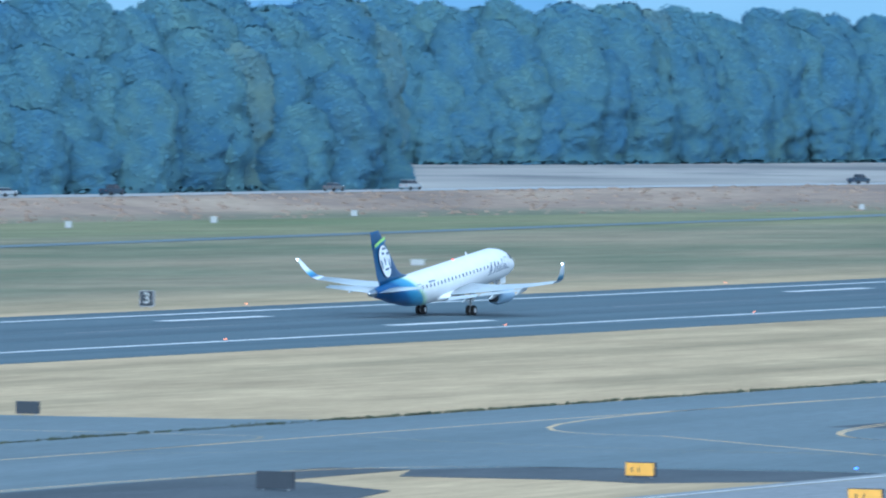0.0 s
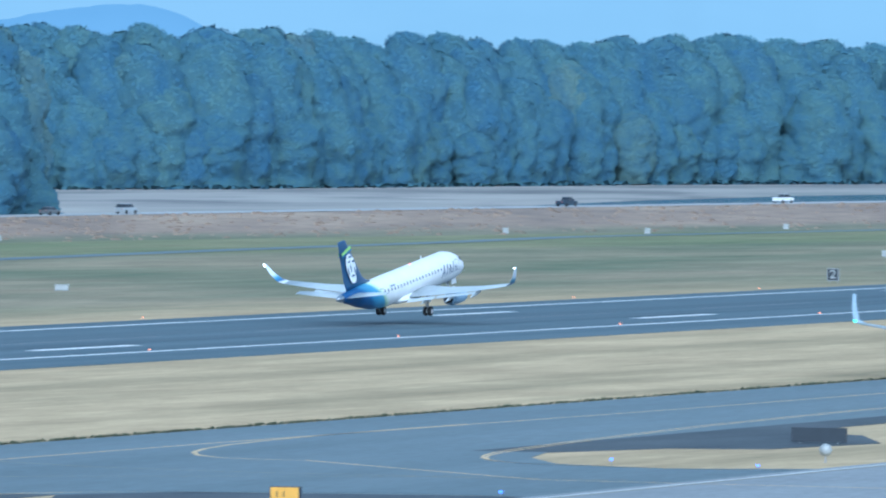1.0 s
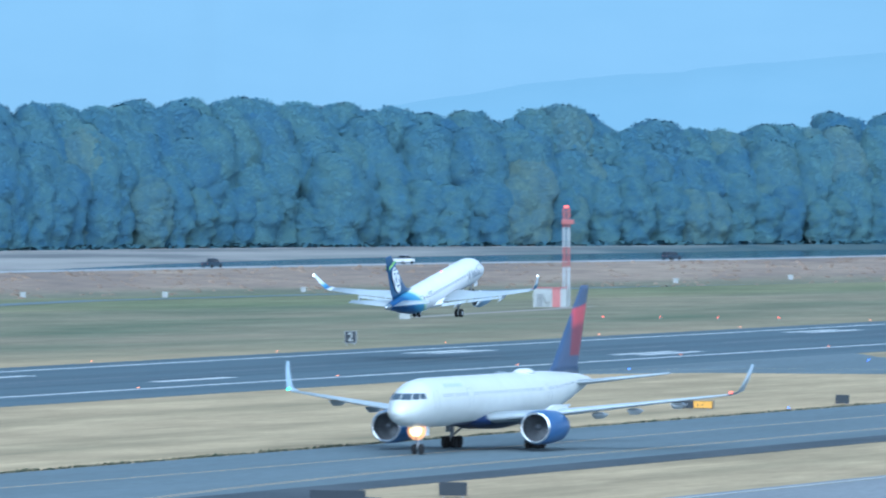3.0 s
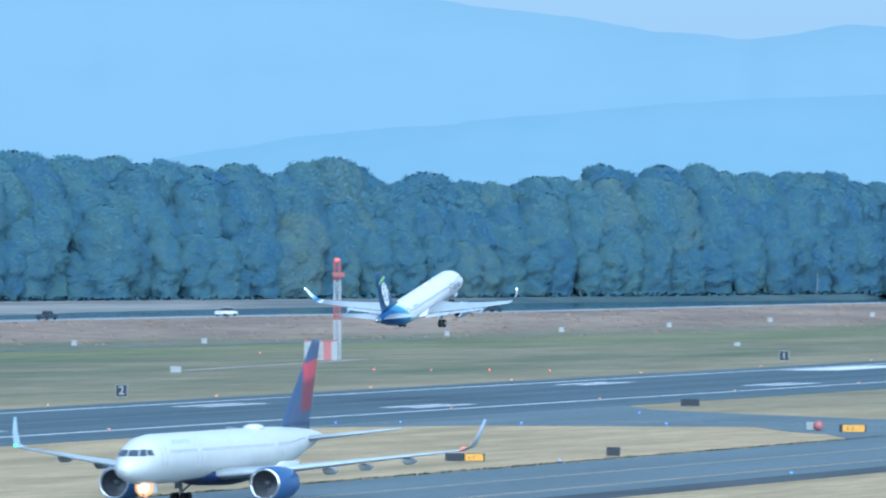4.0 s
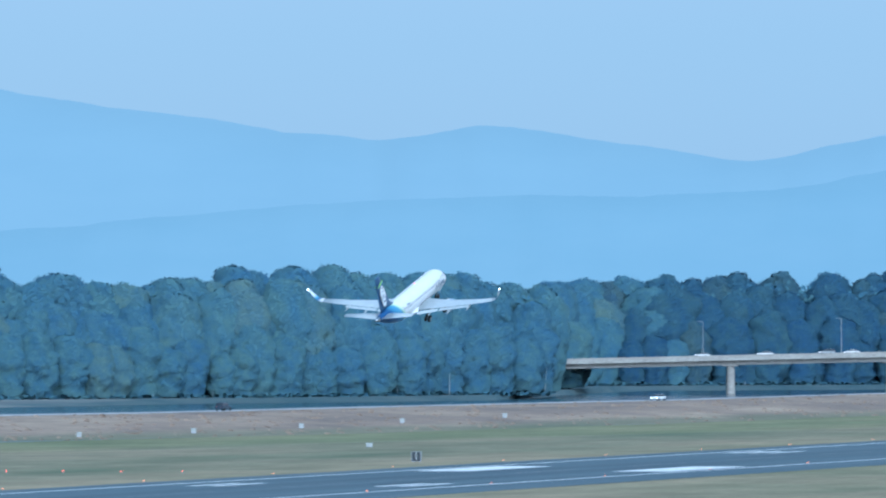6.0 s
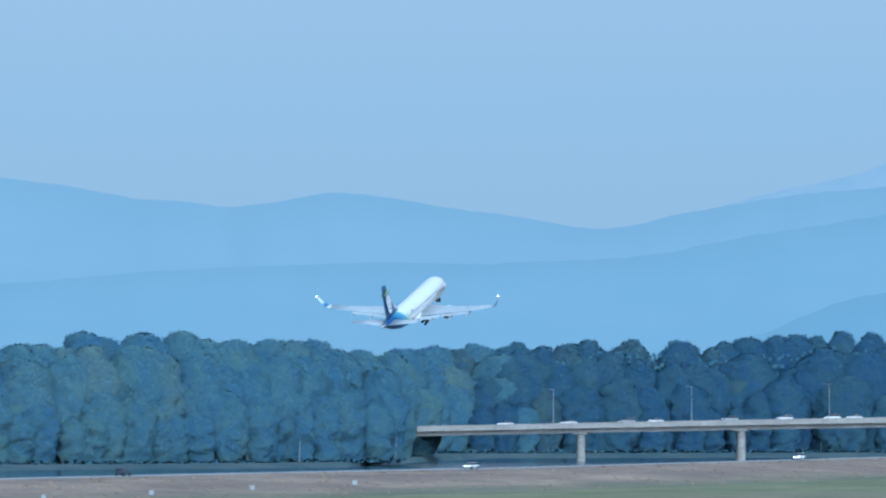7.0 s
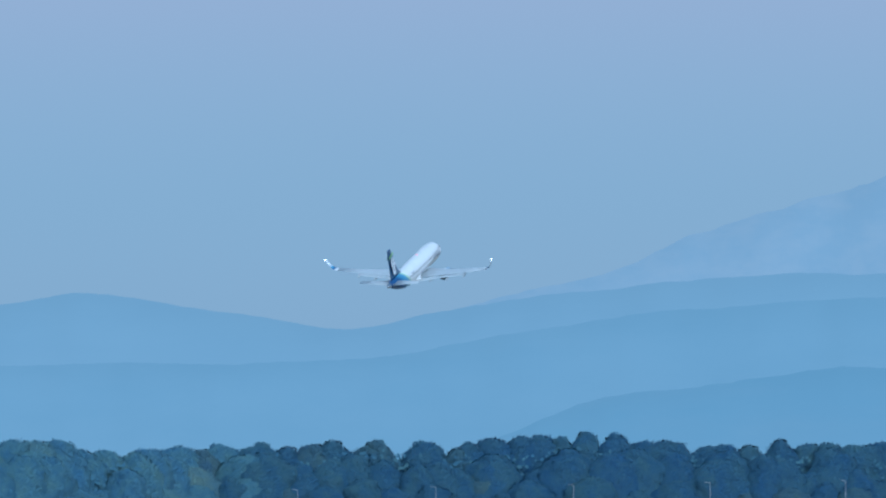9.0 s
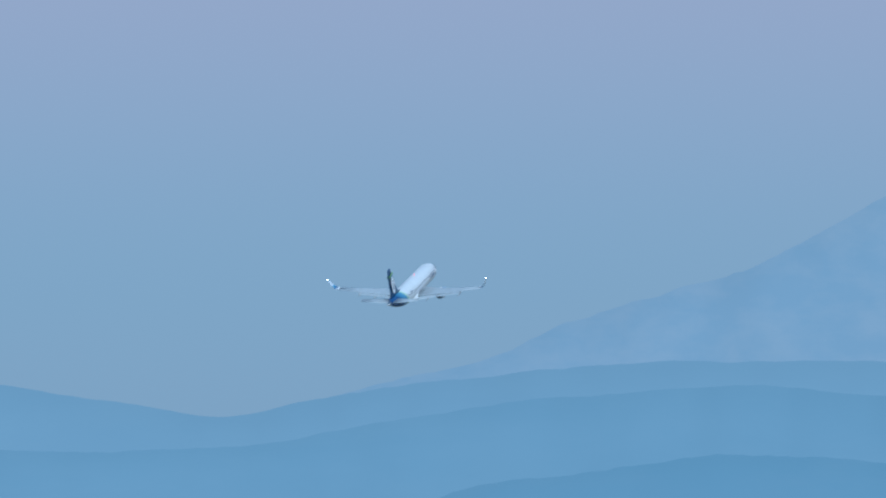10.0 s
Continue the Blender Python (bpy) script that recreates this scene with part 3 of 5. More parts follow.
def tree_variant(seed, h, foliage="hazed_leaves", tone="blue-green"):
    """A tall cottonwood: tapered trunk with limbs, and a billowing crown of many small leaf clumps."""
    rnd = random.Random(seed)
    t = new("tree", None)
    lean, wide, skew = rnd.uniform(-1.5, 1.5), h * rnd.uniform(0.21, 0.29), rnd.uniform(0.42, 0.66)
    shift = Vector((seed * 13.7, seed * 5.1, seed * 3.3))

    def skin(u, a):
        """A point of the crown's surface, swollen into rounded leafy billows."""
        q = crown_radius(u, wide, skew)
        p = Vector((lean * u * u + q * math.cos(a), q * math.sin(a), 0.4 + (h - 0.4) * u))
        w = p + shift
        big = noise.noise(w * 0.10)
        cell = noise.voronoi(w * 0.17)[0][0]
        fine = noise.voronoi(w * 0.45)[0][0]
        swell = 2.2 * big + 2.4 * (0.45 - cell) + 1.1 * (0.42 - fine)
        f = min(1.0, q / (0.45 * wide))
        return p + Vector((math.cos(a) * swell * f, math.sin(a) * swell * f, 0.55 * swell * min(1.0, max(0.0, (u - 0.35) * 3))))

    bm = bmesh.new()
    spine = [Vector((lean * k * k, 0.6 * math.sin(3 * k + seed), h * 0.92 * k)) for k in (0, 0.12, 0.3, 0.5, 0.7, 0.85, 1.0)]
    rad = [0.62, 0.5, 0.4, 0.3, 0.2, 0.12, 0.04]
    loft(bm, [[p + Vector((math.cos(a) * q, math.sin(a) * q, 0)) for a in [k * math.tau / 7 for k in range(7)]] for p, q in zip(spine, rad)])
    for k in range(14):
        u = 0.2 + 0.05 * k
        tip = skin(u + 0.08, rnd.uniform(0, math.tau))
        rod(bm, spine[min(5, int(u * 6))], tip * 0.9 + Vector((0, 0, 0.1 * tip.z)), 0.14, 0.04, 4)
    part("trunk", bm, M["bark"], t)
    if seed % 3 == 0:
        for k in range(2):
            a = rnd.uniform(0, math.tau)
            foot = Vector((math.cos(a), math.sin(a), 0)) * wide * 0.78
            rod(bm2 := bmesh.new(), foot, foot * 0.95 + Vector((rnd.uniform(-2, 2), rnd.uniform(-2, 2), h * rnd.uniform(0.22, 0.4))), 0.24, 0.1, 6)
            part("side_stem", bm2, M["pale_bark"], t, "pale bare stem at the edge of the crown")
    nz, na = 50, 40
    verts = [skin((k + 0.5) / nz if k < nz else 0.999, math.tau * q / na) for k in range(nz + 1) for q in range(na)]
    faces = [(k * na + q, k * na + (q + 1) % na, (k + 1) * na + (q + 1) % na, (k + 1) * na + q) for k in range(nz) for q in range(na)]
    nors, tangent = [None] * len(verts), [None] * len(verts)
    for k in range(nz + 1):
        for q in range(na):
            ahead, back = verts[k * na + (q + 1) % na], verts[k * na + q - 1 + (na if q == 0 else 0)]
            over, under = verts[min(k + 1, nz) * na + q], verts[max(k - 1, 0) * na + q]
            n = (ahead - back).cross(over - under)
            tangent[k * na + q] = n.normalized()
            nors[k * na + q] = (n.normalized() * 0.34 + Vector((0, 0, 0.86))).normalized()
    for _ in range(3200):
        u, a = rnd.random() ** 0.7, rnd.uniform(0, math.tau)
        p = skin(u, a)
        d = Vector((math.cos(a), math.sin(a), 0.3 + 1.2 * max(0.0, u - skew))).normalized()
        p += d * (rnd.uniform(-0.05, 0.12) if rnd.random() < 0.97 - 0.45 * (u > 0.8) else rnd.uniform(0.1, 0.8))
        near = min(nz, int(u * nz)) * na + int(a / math.tau * na) % na
        out = (tangent[near] * 0.5 + Vector((math.cos(a), math.sin(a), -0.15)) + Vector((rnd.gauss(0, 0.2), rnd.gauss(0, 0.2), rnd.gauss(0, 0.2)))).normalized()
        e = out.cross(Vector((rnd.gauss(0, 1), rnd.gauss(0, 1), rnd.gauss(0, 1)))).normalized()
        w = out.cross(e)
        k = rnd.uniform(0.25, 0.6)
        i = len(verts)
        verts += [p - e * k - w * k * 0.6, p + e * k - w * k * 0.5, p + w * k]
        nors += [(out * 0.6 + Vector((0, 0, 0.4))).normalized()] * 3
        faces.append((i, i + 1, i + 2))
    me = bpy.data.meshes.new("crown")
    me.from_pydata(verts, [], faces)
    for pl in me.polygons:
        pl.use_smooth = True
    me.normals_split_custom_set_from_vertices(nors)
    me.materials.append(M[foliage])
    crown = new("crown", me)
    crown.parent = t
    return tagged(t, f"tall dense {tone} haze-tinted cottonwood on the far river bank", "tree", "riverbank trees")


TREES = [tree_variant(11 + k, 40.0) for k in range(9)] + [tree_variant(31 + k, 40.0, "dimmed_leaves", "dimmed blue-green") for k in range(6)]
# tree-top elevation angle against bearing
TOPS_A = [(61, 0.42), (64.8, 0.41), (64.9, 0.39), (65.6, 0.385), (66.4, 0.37), (67.0, 0.345), (67.5, 0.325), (68.0, 0.35), (68.5, 0.335), (68.9, 0.355), (69.1, 0.30), (69.3, 0.33), (69.9, 0.29), (70.4, 0.235), (70.73, 0.33), (70.9, 0.31)]
TOPS_B = [(71.2, 0.19), (71.4, 0.24), (71.55, 0.165), (72.25, 0.19), (72.35, 0.26), (73.15, 0.255), (73.25, 0.195), (73.6, 0.21), (74.0, 0.16), (74.7, 0.185), (75.0, 0.235), (75.1, 0.18), (75.45, 0.235), (76.2, 0.20), (76.75, 0.26), (76.95, 0.275), (77.2, 0.20), (77.9, 0.22), (79, 0.19)]
used = set()
rt = random.Random(5)


def plant(az, r, h):
    # Past roughly 74.6 degrees the trees take the darkened leaf copy.
    dimmed_side = az + rt.uniform(-0.5, 0.5) > 74.6
    k = 9 + rt.randrange(6) if dimmed_side else rt.randrange(9)
    s = h / 40.0
    p = polar(az, r, -0.6)
    m = Matrix.Translation(p) @ Matrix.Rotation(rt.uniform(0, 6.28), 4, "Z") @ Matrix.Diagonal((s ** 0.6 * rt.uniform(0.85, 1.15), s ** 0.6 * rt.uniform(0.85, 1.15), s, 1))
    if k not in used:
        used.add(k)
        TREES[k].matrix_basis = m
        return
    c = copy_thing(TREES[k], Matrix())
    c.matrix_basis = m


az = 64.55
while az < 79.4:
    bank = lerp_table(BANK, az)
    top = lerp_table(TOPS_A if az < 70.95 else TOPS_B, az)
    for dr, share in ((2, (0.34, 0.66)), (11, (0.62, 0.93)), (26, (0.95, 1.02))):
        a = az + rt.uniform(-0.06, 0.06)
        r = bank + dr + rt.uniform(-3, 3)
        h = 0.6 + H + r * math.tan(radians(top))
        plant(a, r, h * rt.uniform(*share))
    az += 0.135
az = 61.6
while az < 64.75:
    for dr, share in ((40, (0.3, 0.65)), (50, (0.6, 0.95)), (66, (0.93, 1.03))):
        a = az + rt.uniform(-0.07, 0.07)
        r = lerp_table(CREST, a) + dr + rt.uniform(-6, 6)
        h = H + r * math.tan(radians(lerp_table(TOPS_A, az)))
        plant(a, r, h * rt.uniform(*share))
    az += 0.17
# low trees where the near grove ends
for a, dr, h in ((64.80, 44, 17), (64.86, 40, 10), (64.92, 38, 6), (64.97, 36, 4)):
    plant(a, lerp_table(CREST, a) + dr, h)
for k in range(len(TREES)):
    if k not in used:
        plant(70.0 if k < 9 else 77.5, 3290, 38)


def far_woods():
    """The closed woods behind the front rows of trees."""
    rnd = random.Random(21)
    verts, faces = [], []
    for _ in range(50000):
        az = rnd.uniform(64.4, 79.6)
        r = lerp_table(BANK, az) + rnd.uniform(14, 50)
        top = 0.6 + H + r * math.tan(radians(lerp_table(TOPS_A if az < 70.95 else TOPS_B, az)))
        p = polar(az, r, -0.6 + (top - 5.0 - 3.0 * noise.noise((az * 14, r * 0.05, 2))) * rnd.random() ** 0.9)
        out = Vector((-0.93 + rnd.gauss(0, 0.5), -0.35 + rnd.gauss(0, 0.5), 0.35 + rnd.gauss(0, 0.5))).normalized()
        u = out.cross(Vector((rnd.gauss(0, 1), rnd.gauss(0, 1), rnd.gauss(0, 1)))).normalized()
        w = out.cross(u)
        s = rnd.uniform(0.5, 1.1)
        i = len(verts)
        verts += [p - u * s, p - w * s * 0.7, p + u * s, p + w * s * 0.6]
        faces += [(i, i + 1, i + 2), (i, i + 2, i + 3)]
    me = bpy.data.meshes.new("far_woods")
    me.from_pydata(verts, [], faces)
    for pl in me.polygons:
        pl.use_smooth = True
    me.normals_split_custom_set_from_vertices([Vector((-0.45, -0.2, 0.85)).normalized()] * len(verts))
    me.materials.append(M["hazed_leaves"])
    tagged(new("far_woods", me), "dense woods behind the riverbank trees, tinted blue-green with haze", "woods", kind="stuff")


far_woods()


def undergrowth():
    """Low willow scrub along the feet of the trees."""
    rnd = random.Random(3)
    verts, faces = [], []
    spots = [(64.5 + 15 * rnd.random(), None, rnd.uniform(0.5, 1.4)) for _ in range(700)] + [(61.5 + 2.95 * rnd.random(), 1, rnd.uniform(0.6, 1.8)) for _ in range(200)]
    for az, near, hh in spots:
        r = (lerp_table(CREST, az) + rnd.uniform(30, 50)) if near else lerp_table(BANK, az) + rnd.uniform(-14, 4)
        base_p = polar(az, r, rise(az, r) - 0.2)
        for _ in range(70):
            p = base_p + Vector((rnd.gauss(0, hh * 0.8), rnd.gauss(0, hh * 0.8), hh * rnd.random() ** 1.3))
            u = Vector((rnd.gauss(0, 1), rnd.gauss(0, 1), rnd.gauss(0, 0.6))).normalized()
            w = u.cross(Vector((rnd.gauss(0, 1), rnd.gauss(0, 1), rnd.gauss(0, 1)))).normalized()
            s = rnd.uniform(0.3, 0.7)
            i = len(verts)
            verts += [p - u * s, p + w * s * 0.7, p + u * s, p - w * s * 0.6]
            faces += [(i, i + 1, i + 2), (i, i + 2, i + 3)]
    me = bpy.data.meshes.new("undergrowth")
    me.from_pydata(verts, [], faces)
    for pl in me.polygons:
        pl.use_smooth = True
    me.normals_split_custom_set_from_vertices([Vector((-0.45, -0.2, 0.85)).normalized()] * len(verts))
    me.materials.append(M["hazed_leaves"])
    tagged(new("undergrowth", me), "low willow scrub along the river banks", "shrubs", kind="stuff")


undergrowth()

# ---- bridge ----
def build_bridge():
    br = tagged(new("road_bridge", None), "long pale concrete road bridge on round piers", "bridge")
    pts = [(2912, 900, 6.9), (2936, 822, 8.5), (2950, 774, 9.5), (2962, 727.5, 10.4), (2973, 680.5, 11.25), (2982, 631, 12.0), (2990, 568, 12.9), (2996, 490, 14.0)]
    path = [Vector(p) for p in pts]
    for nm, w, lo, hi, off, mat in (("deck", 13.0, -1.2, 0.0, 0, "concrete_bridge"), ("girder", 8.5, -2.3, -1.2, 0, "concrete_bridge")):
        rings = [[p + Vector((-w / 2 + off, 0, lo)), p + Vector((w / 2 + off, 0, lo)), p + Vector((w / 2 + off, 0, hi)), p + Vector((-w / 2 + off, 0, hi))] for p in path]
        part(nm, loft(bmesh.new(), rings), M[mat], br)
    for s in (-6.4, 6.4):
        rings = [[p + Vector((s - 0.15, 0, 0.0)), p + Vector((s + 0.15, 0, 0.0)), p + Vector((s + 0.15, 0, 0.5)), p + Vector((s - 0.15, 0, 0.5))] for p in path]
        part("parapet", loft(bmesh.new(), rings), M["concrete_bridge"], br)
    for k in range(1, 8):
        y = 822.8 - 48.3 * k
        for dx, dy in ((-3, 0), (18, 5.3)):
            z = lerp_table([(-q.y, q.z) for q in path], -(y + dy))
            x = lerp_table([(-q.y, q.x) for q in path], -(y + dy)) + dx
            bm = bmesh.new()
            rod(bm, (x, y + dy, -4), (x, y + dy, z - 2.2), 1.35, 1.25, 14)
            box(bm, x - 1.6, x + 1.6, y + dy - 2.2, y + dy + 2.2, z - 3.0, z - 2.25)
            part("pier", bm, M["concrete_bridge"], br, smooth=False)
    for k in range(7):
        y = 785.0 - 41.7 * k
        z = lerp_table([(-q.y, q.z) for q in path], -y)
        x = lerp_table([(-q.y, q.x) for q in path], -y)
        bm = bmesh.new()
        rod(bm, (x + 6, y, z), (x + 6, y, z + 11), 0.13, 0.08, 6)
        rod(bm, (x + 6, y, z + 11), (x + 6, y + 1.8, z + 11.3), 0.07, 0.06, 6)
        part("lamp_post", bm, M["steel"], br)
    # second carriageway just behind
    path2 = [p + Vector((19, -2, -0.2)) for p in path]
    rings = [[p + Vector((-6, 0, -2.4)), p + Vector((6, 0, -2.4)), p + Vector((6, 0, 0.0)), p + Vector((-6, 0, 0.0))] for p in path2]
    part("deck", loft(bmesh.new(), rings), M["concrete_bridge"], br)
    return path


BRIDGE = build_bridge()

# ---- cars ----
def build_car(kind, colour):
    """A car with body, glasshouse, four wheels and lights; it drives toward +x."""
    car = new("car" if kind != "pickup" else "pickup_truck", None)
    L = {"sedan": 4.6, "suv": 4.8, "pickup": 5.4, "van": 6.2}[kind]
    w = 0.9
    roof = {"sedan": 1.45, "suv": 1.75, "pickup": 1.8, "van": 2.7}[kind]
    belt = 0.95 if kind == "sedan" else 1.1
    bm = bmesh.new()
    if kind == "van":
        side = [(-L / 2, 0.4), (L / 2, 0.4), (L / 2, 1.2), (L / 2 - 0.8, 1.4), (L / 2 - 1.2, roof), (-L / 2, roof)]
    elif kind == "pickup":
        side = [(-L / 2, 0.4), (L / 2, 0.4), (L / 2, 0.95), (L / 2 - 1.2, belt), (-L / 2, belt)]
    else:
        side = [(-L / 2, 0.35), (L / 2, 0.35), (L / 2, 0.75), (L / 2 - 1.1, belt), (-L / 2, belt)]
    loft(bm, [[Vector((x, y, z)) for x, z in side] for y in (-w, w)])
    bmesh.ops.bevel(bm, geom=list(bm.edges), offset=0.08, segments=2, affect="EDGES")
    part("body", bm, colour, car)
    if kind != "van":
        rear = -L / 2 + (0.5 if kind == "sedan" else 0.1 if kind == "suv" else 2.1)
        front = L / 2 - 1.2
        bm = bmesh.new()
        rings = [[Vector((rear, y, belt)), Vector((front, y, belt)), Vector((front - 0.75, y * 0.84, roof - 0.06)), Vector((rear + (0.6 if kind == "sedan" else 0.25), y * 0.84, roof - 0.06))] for y in (-w * 0.93, w * 0.93)]
        loft(bm, rings)
        part("glasshouse", bm, M["dark_glass"], car)
        bm = bmesh.new()
        box(bm, rear + (0.6 if kind == "sedan" else 0.25), front - 0.75, -w * 0.78, w * 0.78, roof - 0.07, roof, 0.03)
        part("roof", bm, colour, car)
    for sx in (-L * 0.31, L * 0.31):
        for sy in (-w, w):
            bm = bmesh.new()
            rod(bm, (sx, sy - 0.11, 0.33), (sx, sy + 0.11, 0.33), 0.33, n=14)
            part("wheel", bm, M["rubber"], car)
    for sy in (-0.6, 0.6):
        bm = bmesh.new()
        ball(bm, (L / 2 - 0.05, sy, 0.72), 0.13, 0.6, 1.2, 0.8, 8, 6)
        part("headlight", bm, M["car_lamp"], car)
        bm = bmesh.new()
        box(bm, -L / 2 - 0.03, -L / 2 + 0.05, sy - 0.09, sy + 0.09, 0.75, 0.88)
        part("tail_light", bm, M["sign_red"], car)
    return car


M["car_lamp"] = glow("car_headlamp", (1.0, 0.96, 0.9), 7.0)
CAR = {"silver": paint("silver_car_paint", (0.45, 0.48, 0.5), 0.3, 0.4), "dark": paint("dark_car_paint", (0.025, 0.045, 0.07), 0.3),
       "white": paint("white_car_paint", (0.78, 0.78, 0.78), 0.3), "grey": paint("grey_car_paint", (0.16, 0.17, 0.18), 0.3, 0.3)}


def on_levee(az, off=0.0):
    return polar(az, lerp_table(CREST, az) + 6 + off, 3.06)


# kind, colour, bearing at the start, degrees a second, heading away or toward
TRAFFIC = [("sedan", "silver", 62.63, 0.42, 1), ("pickup", "dark", 63.25, 0.42, 1), ("sedan", "grey", 64.55, 0.42, 1), ("suv", "silver", 65.0, 0.42, 1),
           ("pickup", "dark", 67.62, 0.375, 1), ("pickup", "white", 68.96, 0.302, 1), ("suv", "dark", 70.565, 0.29, 1),
           ("sedan", "white", 76.15, -0.217, -1), ("suv", "white", 77.95, -0.2, -1), ("sedan", "white", 78.75, -0.2, -1)]
WORDS = {"silver": "silver", "dark": "dark", "white": "white", "grey": "dark grey"}
cars = []
for kind, colour, az, rate, way in TRAFFIC:
    c = build_car(kind, CAR[colour])
    tagged(c, f"{WORDS[colour]} {kind} driving along the levee road" + (" with headlights on" if way < 0 else ""), "car" if kind != "pickup" else "pickup truck", "levee road traffic")
    cars.append((c, az, rate, way))

BRIDGE_TRAFFIC = [("sedan", "white", 804, 14), ("sedan", "white", 785, 14), ("suv", "silver", 768, 15), ("sedan", "white", 759, 14), ("suv", "silver", 737, 15),
                  ("suv", "white", 720, 14), ("suv", "white", 706, 15), ("sedan", "white", 699, 14), ("suv", "silver", 683, 15), ("sedan", "silver", 660, 14)]
bridge_cars = []
for kind, colour, y, speed in BRIDGE_TRAFFIC:
    c = build_car(kind, CAR[colour])
    tagged(c, f"{WORDS[colour]} {kind} crossing the road bridge", "van" if kind == "van" else "car", "bridge traffic")
    bridge_cars.append((c, y, speed))


M["fan_blade"] = paint("dark_fan_blade", (0.06, 0.065, 0.075), 0.4, 0.5)


# ---- airliner helpers ----
def ellipse(x, zc, w, h, n=28, flat=1.0):
    return [Vector((x, w * math.cos(a), zc + h * math.sin(a) * (flat if math.sin(a) < 0 else 1))) for a in [k * math.tau / n for k in range(n)]]


def hull(bm, table, n=28):
    """A fuselage from stations (x, centre height, half width, half height), smoothed between them."""
    xs = [s[0] for s in table]
    rings = []
    for i in range(len(table) - 1):
        steps = 3
        for k in range(steps):
            t = k / steps
            s = t * t * (3 - 2 * t) * 0.5 + t * 0.5
            a, b = table[i], table[i + 1]
            rings.append(ellipse(*(p + (q - p) * (t if j == 0 else s) for j, (p, q) in enumerate(zip(a, b))), n))
    rings.append(ellipse(*table[-1], n))
    return loft(bm, rings)


def foil(le, chord, thick, axis="y", n=9):
    """A closed wing section at le (x, y, z); it runs back along -x. axis is the way across its thickness."""
    up = [(1 - math.cos(math.pi * k / (n - 1))) / 2 for k in range(n)]
    th = lambda u: thick * chord * (1.48 * math.sqrt(u) - 0.63 * u - 1.76 * u * u + 1.42 * u ** 3 - 0.51 * u ** 4)
    pts = [(u, th(u) * 1.15) for u in up] + [(u, -th(u) * 0.85) for u in reversed(up[1:-1])]
    out = []
    for u, t in pts:
        d = Vector((-u * chord, 0, t)) if axis == "z" else Vector((-u * chord, t, 0)) if axis == "y" else Vector((-u * chord, 0, t))
        out.append(Vector(le) + d)
    return out


def mirror(sections, s):
    return [[Vector((p.x, p.y * s, p.z)) for p in r] for r in sections]


def wheel(bm, x, y, z, r, w):
    rings = []
    for yy, rr in ((-w / 2, r * 0.82), (-w / 2 * 0.7, r), (w / 2 * 0.7, r), (w / 2, r * 0.82)):
        rings.append([Vector((x + rr * math.cos(a), y + yy, z + rr * math.sin(a))) for a in [k * math.tau / 16 for k in range(16)]])
    return loft(bm, rings)


def nacelle(parent, x0, x1, y, z, r, cowl, inner=None):
    """A turbofan pod with intake lip, fan, exhaust cone and cowl."""
    def ring(x, rr):
        return [Vector((x, y + rr * math.cos(a), z + rr * math.sin(a))) for a in [k * math.tau / 24 for k in range(24)]]
    L = x1 - x0
    pod = part("engine", loft(bmesh.new(), [ring(x1 - 0.12, r * 0.93), ring(x1 - 0.35, r * 0.99), ring(x0 + L * 0.55, r), ring(x0 + L * 0.3, r * 0.93), ring(x0 + L * 0.12, r * 0.72), ring(x0 + L * 0.12, r * 0.6), ring(x0 + L * 0.4, r * 0.58)], False), cowl, parent, smooth=True)
    part("intake_lip", loft(bmesh.new(), [ring(x1 - 0.12, r * 0.93), ring(x1, r * 0.86), ring(x1 - 0.1, r * 0.79), ring(x1 - 0.9, r * 0.77)], False), M["bare_metal"], pod, "polished metal intake lip", True)
    part("fan", loft(bmesh.new(), [ring(x1 - 0.86, r * 0.24), ring(x1 - 0.7, r * 0.22)]), M["fan_blade"], pod)
    for k in range(18):
        bm = bmesh.new()
        a = k * math.tau / 18
        u, w = Vector((0, math.cos(a), math.sin(a))), Vector((0.12, -math.sin(a), math.cos(a)))
        c = Vector((x1 - 0.75, y, z))
        q = [c + u * r * 0.22 - w * 0.05, c + u * r * 0.77 - w * r * 0.1, c + u * r * 0.77 + w * r * 0.1 + Vector((-0.15, 0, 0)), c + u * r * 0.22 + w * 0.06 + Vector((-0.1, 0, 0))]
        bm.faces.new([bm.verts.new(p) for p in q])
        part("fan_blade", bm, M["fan_blade"], pod)
    part("intake_duct", loft(bmesh.new(), [ring(x1 - 0.9, r * 0.77), ring(x1 - 1.0, 0.02)], False), M["black_metal"], pod)
    part("spinner", loft(bmesh.new(), [ring(x1 - 0.45, 0.03), ring(x1 - 0.6, r * 0.14), ring(x1 - 0.8, r * 0.24)]), M["black_metal"], pod, smooth=True)
    part("exhaust_cone", loft(bmesh.new(), [ring(x0 + L * 0.42, r * 0.5), ring(x0 + L * 0.1, r * 0.48), ring(x0, r * 0.4), ring(x0 - L * 0.12, 0.04)]), M["fan_blade"], pod, smooth=True)
    return pod


def on_hull(table, x, ang, out=0.03):
    """A point of the fuselage skin at station x and angle from the side, with its outward way."""
    zc, w, h = (lerp_table(sorted((s[0], s[i]) for s in table), x) for i in (1, 2, 3))
    n = Vector((0, math.cos(ang) / w, math.sin(ang) / h)).normalized()
    return Vector((x, w * math.cos(ang), zc + h * math.sin(ang))) + n * out, n


